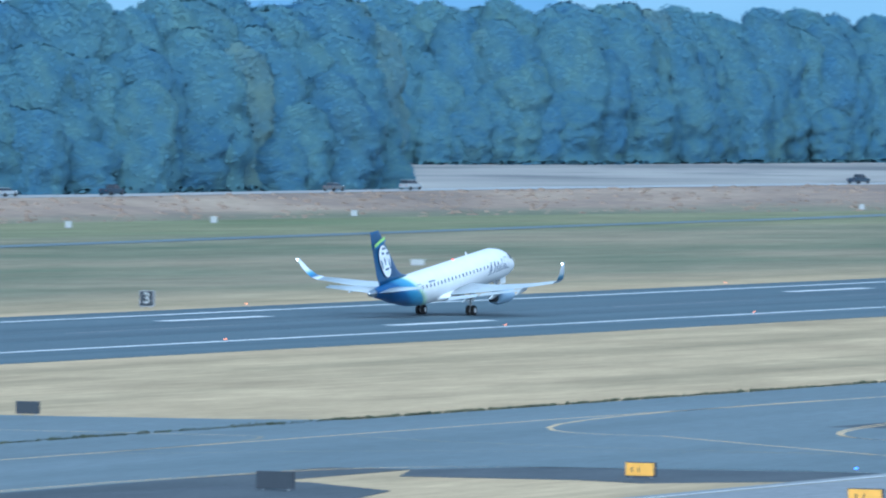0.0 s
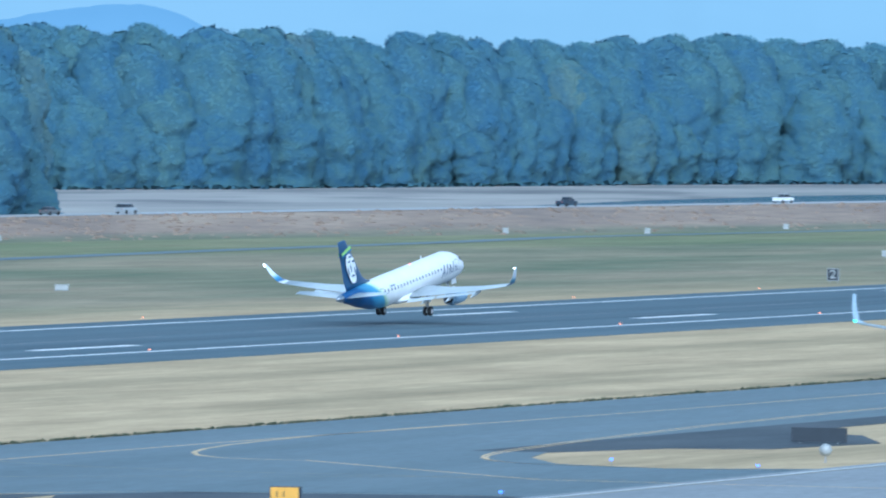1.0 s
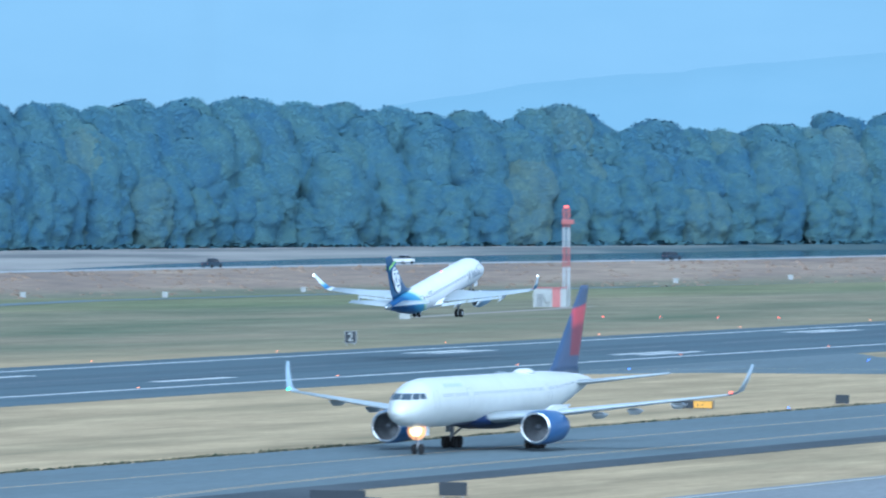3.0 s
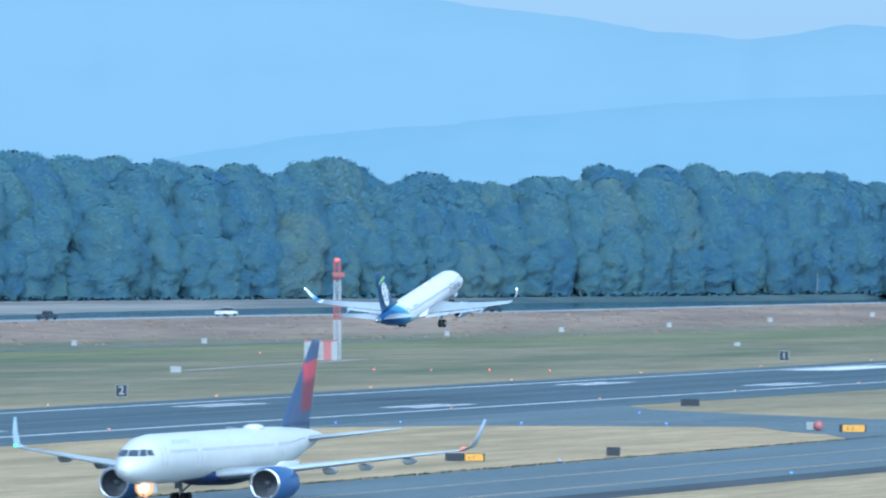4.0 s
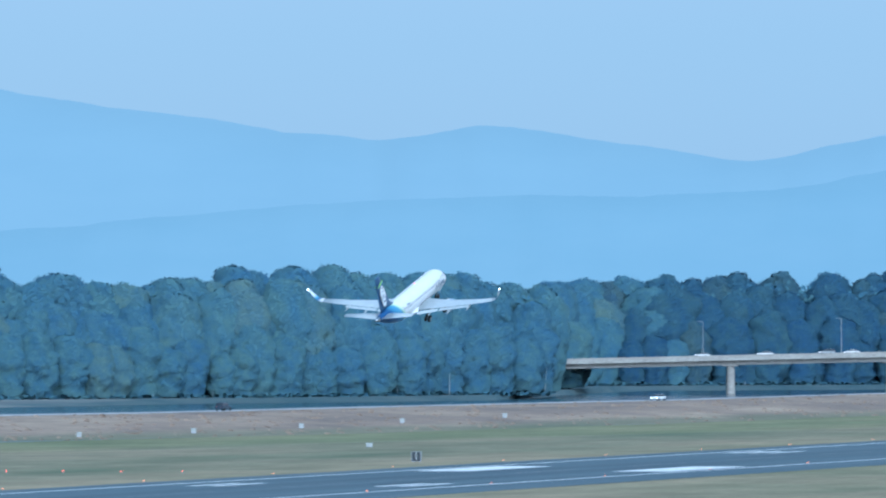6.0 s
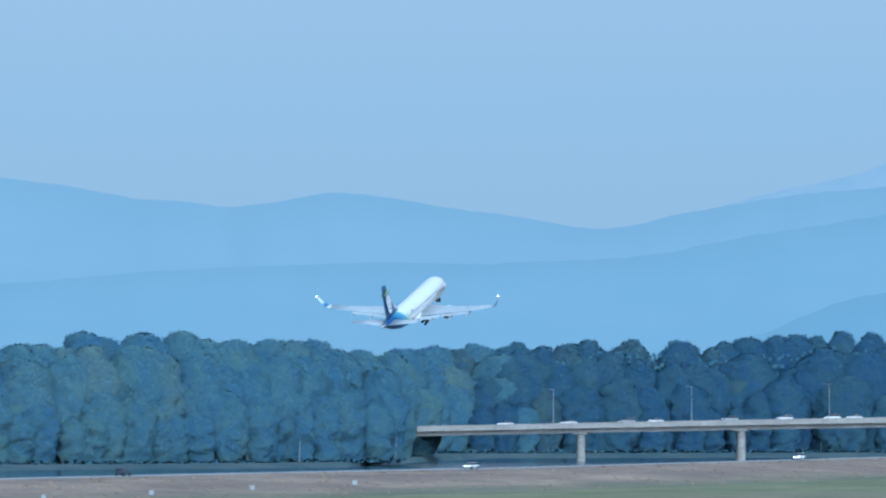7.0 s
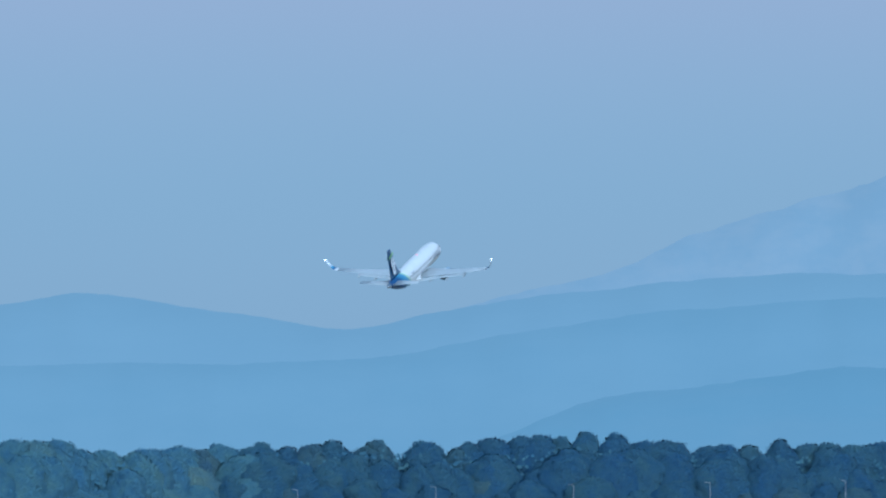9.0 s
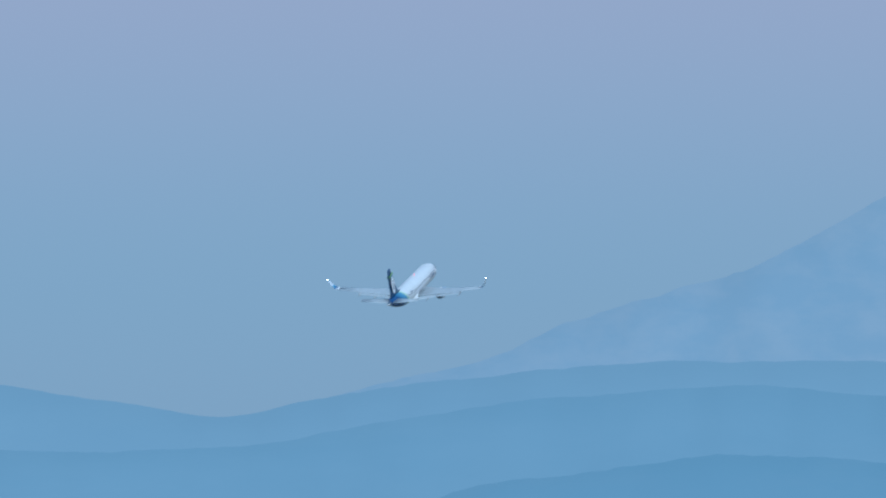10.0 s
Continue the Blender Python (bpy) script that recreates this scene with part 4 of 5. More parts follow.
def skin_patch(bm, table, x0, x1, a0, a1, out=0.03, nx=2, na=2, slant=0.0):
    """A thin patch that follows the fuselage skin between two stations and two angles."""
    g = [[bm.verts.new(on_hull(table, x0 + (x1 - x0) * i / nx + slant * j / na, a0 + (a1 - a0) * j / na, out)[0]) for j in range(na + 1)] for i in range(nx + 1)]
    for i in range(nx):
        for j in range(na):
            bm.faces.new((g[i][j], g[i + 1][j], g[i + 1][j + 1], g[i][j + 1]))
    return bm


# ---- regional jet ----
JET = [(14.72, 2.5, 0.03, 0.03), (14.5, 2.52, 0.42, 0.40), (13.9, 2.62, 0.82, 0.80), (12.9, 2.80, 1.17, 1.20), (11.6, 2.96, 1.40, 1.50), (10.2, 3.05, 1.5, 1.67), (-5.5, 3.05, 1.5, 1.67),
       (-8.5, 3.20, 1.42, 1.50), (-11.5, 3.52, 1.12, 1.13), (-13.9, 3.83, 0.66, 0.68), (-15.7, 4.0, 0.32, 0.34), (-16.4, 4.03, 0.12, 0.14)]


def jet_paint():
    """White forward, a pale-blue sweep and dark blue aft with a lime edge, divided on a slant."""
    m, n, l, b = base("jet_livery", 0.3, 0, 0.5)
    tc = n.new("ShaderNodeTexCoord")
    sep = n.new("ShaderNodeSeparateXYZ")
    l.new(tc.outputs["Object"], sep.inputs[0])
    bend = n.new("ShaderNodeMath")
    bend.operation = "MULTIPLY_ADD"
    l.new(sep.outputs["Z"], bend.inputs[0])
    bend.inputs[1].default_value = 1.15
    l.new(sep.outputs["X"], bend.inputs[2])
    mr = n.new("ShaderNodeMapRange")
    mr.inputs["From Min"].default_value, mr.inputs["From Max"].default_value = -12.0, 0.0
    l.new(bend.outputs[0], mr.inputs["Value"])
    col = ramp(n, l, mr.outputs["Result"], [(0.0, (0.014, 0.055, 0.17)), (0.40, (0.018, 0.075, 0.21)), (0.47, (0.06, 0.20, 0.37)), (0.60, (0.10, 0.29, 0.46)), (0.63, (0.42, 0.60, 0.38)), (0.66, (0.62, 0.72, 0.62)), (0.70, (0.74, 0.75, 0.76))])
    r = mix(n, l, 1.0, col, ramp(n, l, noise_of(n, l, tc.outputs["Object"], 0.9, 5), [(0.3, (0.93,) * 3), (0.65, (1.0,) * 3)]), "MULTIPLY")
    l.new(r, b.inputs["Base Color"])
    return m


def build_jet():
    jet = tagged(new("passenger_jet", None), "white and blue twin-engine regional jet taking off, gear down", "airplane")
    body = part("fuselage", hull(bmesh.new(), JET), jet_paint(), jet, "white fuselage with dark blue tail end", True)
    # wing-body fairing
    part("belly_fairing", hull(bmesh.new(), [(6.2, 1.75, 0.2, 0.1), (4.5, 1.75, 1.55, 0.5), (1.0, 1.75, 1.75, 0.62), (-2.5, 1.75, 1.6, 0.5), (-4.8, 1.75, 0.2, 0.1)], 20), M["white_paint"], jet, smooth=True)
    for s in (1, -1):
        w = [foil((4.4, 1.0, 1.85), 6.6, 0.13, "z"), foil((2.5, 4.6, 2.12), 4.2, 0.12, "z"), foil((0.9, 9.0, 2.62), 2.8, 0.11, "z"), foil((-0.5, 12.7, 3.2), 1.75, 0.10, "z")]
        wing = part("wing", loft(bmesh.new(), mirror(w, s)), M["wing_grey"], jet, smooth=True)
        wl = [foil((-0.5, 12.7, 3.2), 1.75, 0.10, "z"), foil((-1.1, 13.3, 3.5), 1.45, 0.09, "z"), foil((-1.9, 13.85, 4.3), 1.05, 0.09, "z"), foil((-2.75, 14.3, 5.35), 0.6, 0.09, "z")]
        winglet = part("winglet", loft(bmesh.new(), mirror(wl, s)), M["winglet_blue"], wing, "blue-tipped swept winglet", True)
        bm = ball(bmesh.new(), (-3.3, s * 14.3, 5.3), 0.085)
        part("strobe_light", bm, M["lamp_white"], wing, "bright white strobe light")
        # flap, drooped behind the trailing edge
        for (ya, yb, xa, xb, za, zb, ca, cb) in ((1.6, 4.5, -2.0, -1.6, 1.7, 2.0, 0.95, 0.8), (4.7, 9.2, -1.6, -1.85, 2.02, 2.55, 0.75, 0.55)):
            f = [foil((xa, ya, za), ca, 0.12, "z"), foil((xb, yb, zb), cb, 0.12, "z")]
            for r in f:
                for p in r:
                    p.z += (p.x - max(q.x for q in r)) * 0.25
            part("flap", loft(bmesh.new(), mirror(f, s)), M["wing_grey"], wing)
        for y, x, z in ((3.3, -1.6, 1.7), (6.2, -1.9, 2.0), (9.0, -1.6, 2.45)):
            part("flap_fairing", hull(bmesh.new(), [(x + 1.5, z + 0.05, 0.03, 0.03), (x + 0.8, z - 0.05, 0.13, 0.2), (x - 0.4, z - 0.18, 0.12, 0.2), (x - 1.5, z - 0.34, 0.02, 0.03)], 10), M["wing_grey"], wing, smooth=True, at=Matrix.Translation((0, s * y, 0)))
        pod = nacelle(jet, 1.2, 5.1, s * 4.35, 1.08, 0.8, M["jet_cowl"])
        bm = loft(bmesh.new(), mirror([foil((4.4, 4.35, 1.75), 3.4, 0.06, "y"), foil((3.4, 4.35, 2.2), 3.8, 0.06, "y")], s))
        part("pylon", bm, M["white_paint"], pod)
        st = [foil((-11.9, 0.4, 3.95), 3.3, 0.1, "z"), foil((-14.3, 5.0, 4.5), 1.5, 0.1, "z")]
        part("horizontal_stabilizer", loft(bmesh.new(), mirror(st, s)), M["wing_grey"], jet, smooth=True)
        # main gear
        g = part("main_gear", rod(rod(rod(bmesh.new(), (0, s * 2.7, 0.1), (0, s * 2.7, 2.0), 0.11), (0, s * 2.7, 0.5), (-0.1, s * 1.9, 1.75), 0.06), (0.02, s * 2.7, 0.6), (0.9, s * 2.7, 1.9), 0.05), M["steel"], jet)
        box(g_bm := bmesh.new(), -0.35, 0.35, s * 2.95 - 0.02, s * 2.95 + 0.02, 1.05, 1.95)
        part("gear_door", g_bm, M["white_paint"], g)
        for o in (-0.27, 0.27):
            part("wheel", wheel(bmesh.new(), 0, s * 2.7 + o, 0.1, 0.5, 0.33), M["rubber"], g)
            part("hub", rod(bmesh.new(), (0, s * 2.7 + o - 0.18, 0.1), (0, s * 2.7 + o + 0.18, 0.1), 0.24, n=14), M["white_paint"], g, "white wheel hub")
        # cabin windows and doors
        for k in range(22):
            x = 9.0 - 0.79 * k
            ang = 0.20 if s > 0 else math.pi - 0.20
            bm = skin_patch(bmesh.new(), JET, x - 0.13, x + 0.13, ang - 0.10, ang + 0.10, 0.02)
            part("cabin_window", bm, M["cabin_glass"], jet)
        for x, hh in ((10.9, 0.5), (-8.2, 0.42)):
            a0, a1 = (-0.25, hh) if s > 0 else (math.pi + 0.25, math.pi - hh)
            bm = bmesh.new()
            for u in (x - 0.42, x + 0.42):
                skin_patch(bm, JET, u - 0.03, u + 0.03, a0, a1, 0.015, 1, 4)
            skin_patch(bm, JET, x - 0.42, x + 0.42, a1 - 0.03, a1 + 0.03, 0.015, 3, 1)
            part("door_outline", bm, M["seam"], jet)
        # cockpit side glass
        a0, a1 = (0.42, 0.85) if s > 0 else (math.pi - 0.42, math.pi - 0.85)
        part("cockpit_window", skin_patch(bmesh.new(), JET, 12.15, 12.75, a0, a1, 0.02, 3, 3), M["dark_glass"], jet)
        part("cockpit_window", skin_patch(bmesh.new(), JET, 12.85, 13.45, a0 + (0.1 if s > 0 else -0.1), math.pi / 2 - s * 0.05, 0.02, 3, 4), M["dark_glass"], jet)
        # slanted dark blue title strokes as plain bars
        flip = (lambda q: q) if s > 0 else (lambda q: math.pi - q)
        for x, wd, lo, hi, sl in ((6.75, 0.20, -0.34, 0.40, 0.9), (7.45, 0.16, -0.34, 0.40, 0.05), (7.25, 0.5, -0.08, -0.02, 0.05), (8.0, 0.16, -0.30, 0.42, 0.4), (8.45, 0.14, -0.28, 0.08, 0.25), (8.75, 0.14, -0.28, 0.08, 0.25), (8.6, 0.3, 0.03, 0.09, 0.03),
                                  (9.2, 0.2, -0.26, 0.10, 0.15), (9.55, 0.15, -0.26, 0.44, 0.4), (9.95, 0.14, -0.26, 0.08, 0.3), (10.3, 0.14, -0.24, 0.10, 0.2), (10.6, 0.14, -0.24, 0.10, 0.2), (10.45, 0.3, 0.05, 0.11, 0.03)):
            bm = skin_patch(bmesh.new(), JET, x - wd / 2, x + wd / 2, flip(lo), flip(hi), 0.018, 2, 4, sl)
            part("title_bar", bm, M["navy"], jet, "dark blue slanted lettering bar")
        bm = skin_patch(bmesh.new(), JET, 10.7, 11.6, flip(-0.22), flip(-0.17), 0.018, 6, 1, 0.03)
        part("title_bar", bm, M["navy"], jet, "dark blue thin underline bar")
        for k in range(5):
            x = -5.0 - 0.28 * k
            part("registration_bar", skin_patch(bmesh.new(), JET, x - 0.1, x + 0.1, flip(0.37), flip(0.47), 0.018, 1, 2), M["navy"], jet, "small dark registration bar")
    # fin
    fn = [foil((-7.2, 0, 4.5), 6.9, 0.06, "y"), foil((-9.3, 0, 5.0), 5.0, 0.08, "y"), foil((-10.1, 0, 5.5), 4.5, 0.08, "y"), foil((-13.5, 0, 9.6), 2.0, 0.08, "y"), foil((-13.8, 0, 9.85), 1.7, 0.06, "y")]
    fin = part("vertical_stabilizer", loft(bmesh.new(), fn), M["navy"], jet, "dark blue fin with a pale abstract emblem", True)
    for s in (1, -1):
        def blot(pts, mat, off, name):
            bm = bmesh.new()
            bm.faces.new([bm.verts.new((x, s * (off + 0.05 * max(0.0, 1 - (z - 5) / 6)), z)) for x, z in pts])
            part(name, bm, M[mat], fin, "plain pale emblem patch" if mat == "tail_white" else "")

        def oval(cx, cz, rx, rz, wob, n=18, sl=0.0):
            return [(cx + (rx * math.cos(a) * (1 + wob * math.sin(3 * a))) + sl * rz * math.sin(a), cz + rz * math.sin(a)) for a in [k * math.tau / n for k in range(n)]]
        blot([(p, q) for p, q in oval(-13.05, 6.75, 1.08, 1.62, 0.06, 22, -0.32)], "tail_white", 0.215, "emblem_patch")
        for cx, cz, rx, rz, sl in ((-12.55, 7.45, 0.30, 0.13, 0.0), (-13.55, 7.55, 0.28, 0.13, 0.0), (-13.15, 6.75, 0.13, 0.42, -0.3), (-12.75, 5.95, 0.42, 0.12, 0.2), (-13.75, 6.5, 0.12, 0.5, -0.4), (-12.2, 6.35, 0.12, 0.55, -0.4), (-13.25, 8.0, 0.5, 0.1, 0.0)):
            blot(oval(cx, cz, rx, rz, 0.1, 14, sl), "navy", 0.235, "emblem_stroke")
        blot([(-13.0, 9.15), (-12.75, 8.85), (-15.05, 8.3), (-15.1, 8.6)], "lime", 0.19, "emblem_stripe")
        blot([(-12.75, 8.8), (-12.65, 8.65), (-15.0, 8.08), (-15.0, 8.25)], "mid_blue", 0.19, "emblem_stripe")
    part("tail_cone", hull(bmesh.new(), [(-15.4, 3.99, 0.40, 0.42), (-16.3, 4.03, 0.22, 0.24), (-16.5, 4.04, 0.1, 0.1)], 14), M["bare_metal"], jet, "bare metal exhaust cone", True)
    # nose gear
    g = part("nose_gear", rod(rod(bmesh.new(), (11.4, 0, 0.38), (11.4, 0, 1.7), 0.09), (11.4, 0, 0.9), (12.3, 0, 1.6), 0.05), M["steel"], jet)
    for o in (-0.2, 0.2):
        part("wheel", wheel(bmesh.new(), 11.4, o, 0.36, 0.36, 0.2), M["rubber"], g)
    for sy in (-0.35, 0.35):
        box(bm := bmesh.new(), 11.5, 12.7, sy - 0.02, sy + 0.02, 0.95, 1.55)
        part("gear_door", bm, M["white_paint"], g)
    part("beacon", ball(bmesh.new(), (2.0, 0, 4.74), 0.08), M["lamp_red"], jet, "small red beacon")
    part("antenna", loft(bmesh.new(), [foil((5.2, 0, 4.7), 0.45, 0.08, "y"), foil((5.0, 0, 5.1), 0.25, 0.08, "y")]), M["white_paint"], jet)
    return jet


def winglet_paint():
    m, n, l, b = base("winglet_blend_paint", 0.35, 0, 0.5)
    tc = n.new("ShaderNodeTexCoord")
    sep = n.new("ShaderNodeSeparateXYZ")
    l.new(tc.outputs["Object"], sep.inputs[0])
    mr = n.new("ShaderNodeMapRange")
    mr.inputs["From Min"].default_value, mr.inputs["From Max"].default_value = 3.2, 5.4
    l.new(sep.outputs["Z"], mr.inputs["Value"])
    l.new(ramp(n, l, mr.outputs["Result"], [(0.08, (0.62, 0.64, 0.67)), (0.14, (0.02, 0.09, 0.25)), (0.30, (0.10, 0.30, 0.48)), (0.45, (0.68, 0.72, 0.78))]), b.inputs["Base Color"])
    return m


M["winglet_blue"] = winglet_paint()
M["cabin_glass"] = paint("cabin_glass", (0.12, 0.15, 0.19), 0.15, 0, 0.6)
M["jet_cowl"] = paint("jet_cowl_paint", (0.30, 0.42, 0.56), 0.35)
M["seam"] = paint("door_seam_grey", (0.28, 0.32, 0.38), 0.5)
jet = build_jet()

# ---- large airliner on the taxiway ----
LINER = [(23.4, 3.45, 0.05, 0.05), (23.1, 3.5, 0.62, 0.55), (22.3, 3.62, 1.12, 1.05), (21.0, 3.85, 1.52, 1.55), (19.2, 4.08, 1.80, 1.92), (17.2, 4.15, 1.88, 2.02), (-8.0, 4.15, 1.88, 2.02),
         (-12.0, 4.30, 1.74, 1.84), (-16.0, 4.62, 1.34, 1.42), (-20.4, 4.95, 0.78, 0.86), (-23.4, 5.12, 0.34, 0.38), (-24.4, 5.15, 0.12, 0.15)]


def liner_paint():
    """White above, navy belly with a rising cut line."""
    m, n, l, b = base("liner_livery", 0.3, 0, 0.5)
    tc = n.new("ShaderNodeTexCoord")
    sep = n.new("ShaderNodeSeparateXYZ")
    l.new(tc.outputs["Object"], sep.inputs[0])
    k = n.new("ShaderNodeMath")
    k.operation = "MULTIPLY_ADD"
    l.new(sep.outputs["X"], k.inputs[0])
    k.inputs[1].default_value = 0.035
    l.new(sep.outputs["Z"], k.inputs[2])
    mr = n.new("ShaderNodeMapRange")
    mr.inputs["From Min"].default_value, mr.inputs["From Max"].default_value = 2.72, 2.78
    l.new(k.outputs[0], mr.inputs["Value"])
    nose = n.new("ShaderNodeMapRange")
    nose.inputs["From Min"].default_value, nose.inputs["From Max"].default_value = 12.0, 12.2
    l.new(sep.outputs["X"], nose.inputs["Value"])
    top = n.new("ShaderNodeMath")
    top.operation = "MAXIMUM"
    l.new(mr.outputs["Result"], top.inputs[0])
    l.new(nose.outputs["Result"], top.inputs[1])
    c = mix(n, l, top.outputs[0], (0.012, 0.03, 0.11), (0.67, 0.68, 0.655))
    r = mix(n, l, 1.0, c, ramp(n, l, noise_of(n, l, tc.outputs["Object"], 0.6, 5), [(0.3, (0.92,) * 3), (0.65, (1.0,) * 3)]), "MULTIPLY")
    l.new(r, b.inputs["Base Color"])
    return m


def fin_paint():
    """Navy fin; behind a swept line a bright red panel above a dark red one, below a navy top."""
    m, n, l, b = base("fin_livery", 0.35, 0, 0.5)
    tc = n.new("ShaderNodeTexCoord")
    sep = n.new("ShaderNodeSeparateXYZ")
    l.new(tc.outputs["Object"], sep.inputs[0])

    def side(kx, kz, edge, soft=0.12):
        """1 where kx * x + kz * z is past the edge."""
        a = n.new("ShaderNodeMath")
        a.operation = "MULTIPLY"
        a.inputs[1].default_value = kx
        l.new(sep.outputs["X"], a.inputs[0])
        c = n.new("ShaderNodeMath")
        c.operation = "MULTIPLY_ADD"
        c.inputs[1].default_value = kz
        l.new(sep.outputs["Z"], c.inputs[0])
        l.new(a.outputs[0], c.inputs[2])
        r = n.new("ShaderNodeMapRange")
        r.inputs["From Min"].default_value, r.inputs["From Max"].default_value = edge - soft, edge + soft
        l.new(c.outputs[0], r.inputs["Value"])
        return r.outputs["Result"]
    navy = (0.055, 0.088, 0.17)
    col = mix(n, l, side(0.1, 1, 7.8, 0.25), (0.20, 0.03, 0.06), (0.50, 0.06, 0.085))
    col = mix(n, l, side(-1, -0.30, 16.35, 0.25), navy, col)
    col = mix(n, l, side(0.12, 1, 8.85), col, navy)
    col = mix(n, l, side(0, 1, 7.3), navy, col)
    l.new(mix(n, l, 1.0, col, ramp(n, l, noise_of(n, l, tc.outputs["Object"], 0.8, 4), [(0.3, (0.9,) * 3), (0.65, (1.0,) * 3)]), "MULTIPLY"), b.inputs["Base Color"])
    return m


def nose_point(table, y, z, out=0.05):
    """The skin point of the nose at a given width and height."""
    lo, hi = 17.0, table[0][0]
    for _ in range(30):
        x = (lo + hi) / 2
        zc, w, h = (lerp_table(sorted((q[0], q[i]) for q in table), x) for i in (1, 2, 3))
        if (y / w) ** 2 + ((z - zc) / h) ** 2 > 1:
            hi = x
        else:
            lo = x
    n = Vector((0.6, y / w ** 2, (z - zc) / h ** 2)).normalized()
    return Vector((lo, y, z)) + n * out


def windscreen_pane(table, ya, yb, za, zb, s):
    """One cockpit pane between two widths; its top edge leans in with the nose."""
    bm = bmesh.new()
    g = [[bm.verts.new(nose_point(table, s * (ya + (yb - ya) * i / 4) * (1 - 0.14 * j / 3), za + (zb - za) * j / 3)) for j in range(4)] for i in range(5)]
    for i in range(4):
        for j in range(3):
            bm.faces.new((g[i][j], g[i + 1][j], g[i + 1][j + 1], g[i][j + 1]))
    return bm


def build_liner():
    pl = tagged(new("airliner", None), "white narrow-body airliner with red and blue fin taxiing, landing light on", "airplane")
    part("fuselage", hull(bmesh.new(), LINER, 32), liner_paint(), pl, "white fuselage with navy belly", True)
    part("belly_fairing", hull(bmesh.new(), [(9.0, 2.5, 0.2, 0.1), (6.0, 2.5, 1.85, 0.75), (0, 2.45, 2.05, 0.85), (-4.0, 2.5, 1.8, 0.7), (-7.0, 2.5, 0.2, 0.1)], 20), M["belly_navy"], pl, smooth=True)
    for s in (1, -1):
        w = [foil((6.6, 1.2, 2.55), 8.6, 0.12, "z"), foil((3.6, 6.4, 3.0), 5.6, 0.11, "z"), foil((0.0, 13.0, 3.75), 3.5, 0.10, "z"), foil((-3.5, 19.2, 4.45), 1.9, 0.09, "z")]
        wing = part("wing", loft(bmesh.new(), mirror(w, s)), M["wing_grey"], pl, smooth=True)
        wl = [foil((-3.5, 19.2, 4.45), 1.9, 0.09, "z"), foil((-4.2, 19.9, 4.75), 1.5, 0.08, "y"), foil((-5.0, 20.3, 5.8), 1.1, 0.08, "y"), foil((-5.8, 20.55, 6.95), 0.65, 0.08, "y")]
        part("winglet", loft(bmesh.new(), mirror(wl, s)), M["winglet_pale"], wing, "upright blended winglet", True)
        bm = ball(bmesh.new(), (-3.5, s * 19.5, 4.65), 0.12)
        part("navigation_light", bm, M["lamp_red"] if s > 0 else M["lamp_green"], wing)
        for y, x, z in ((4.0, -2.2, 2.4), (8.5, -2.2, 2.85), (11.5, -2.4, 3.2), (15.0, -3.2, 3.7)):
            part("flap_fairing", hull(bmesh.new(), [(x + 1.9, z + 0.05, 0.03, 0.03), (x + 0.9, z - 0.1, 0.2, 0.3), (x - 0.8, z - 0.15, 0.18, 0.28), (x - 2.3, z - 0.1, 0.02, 0.03)], 10), M["wing_grey"], wing, smooth=True, at=Matrix.Translation((0, s * y, 0)))
        pod = nacelle(pl, 1.5, 8.2, s * 6.5, 1.95, 1.4, M["liner_cowl"])
        part("pylon", loft(bmesh.new(), mirror([foil((6.6, 6.5, 3.15), 6.0, 0.05, "y"), foil((4.2, 6.5, 3.7), 5.0, 0.05, "y")], s)), M["white_paint"], pod)
        st = [foil((-17.6, 0.5, 4.95), 4.6, 0.1, "z"), foil((-21.8, 7.6, 5.75), 1.9, 0.09, "z")]
        part("horizontal_stabilizer", loft(bmesh.new(), mirror(st, s)), M["wing_grey"], pl, smooth=True)
        g = part("main_gear", rod(rod(bmesh.new(), (0, s * 3.66, 0.5), (0, s * 3.66, 2.6), 0.16), (0, s * 3.66, 1.0), (0, s * 2.0, 2.3), 0.09), M["steel"], pl)
        box(g_bm := bmesh.new(), -0.5, 0.5, s * 4.0 - 0.03, s * 4.0 + 0.03, 1.3, 2.7)
        part("gear_door", g_bm, M["wing_grey"], g)
        for dx in (-0.58, 0.58):
            for o in (-0.43, 0.43):
                part("wheel", wheel(bmesh.new(), dx, s * 3.66 + o, 0.5, 0.5, 0.38), M["rubber"], g)
        flip = (lambda q: q) if s > 0 else (lambda q: math.pi - q)
        for k in range(56):
            x = 17.0 - 0.62 * k
            if abs(x - 10.6) < 0.7 or abs(x + 8.0) < 0.7:
                continue
            part("cabin_window", skin_patch(bmesh.new(), LINER, x - 0.12, x + 0.12, flip(0.24), flip(0.38), 0.02, 1, 1), M["pale_window"], pl)
        for x in (18.6, 10.6, -9.0):
            for u in (x - 0.45, x + 0.45):
                part("door_seam", skin_patch(bmesh.new(), LINER, u - 0.03, u + 0.03, flip(-0.25), flip(0.6), 0.015, 1, 4), M["seam"], pl)
        for ya, yb, za, zb in ((0.05, 0.80, 4.48, 4.98), (0.86, 1.24, 4.50, 5.0), (1.29, 1.52, 4.55, 4.98)):
            part("cockpit_window", windscreen_pane(LINER, ya, yb, za, zb, s), M["cockpit_glass"], pl)
        for x, wd in ((15.6, 0.8), (14.6, 0.7), (13.7, 0.7), (12.8, 0.7), (12.0, 0.6)):
            part("title_bar", skin_patch(bmesh.new(), LINER, x - wd / 2, x + wd / 2, flip(0.66), flip(0.84), 0.02, 2, 2), M["title_pale"], pl, "pale blue-grey lettering bar")
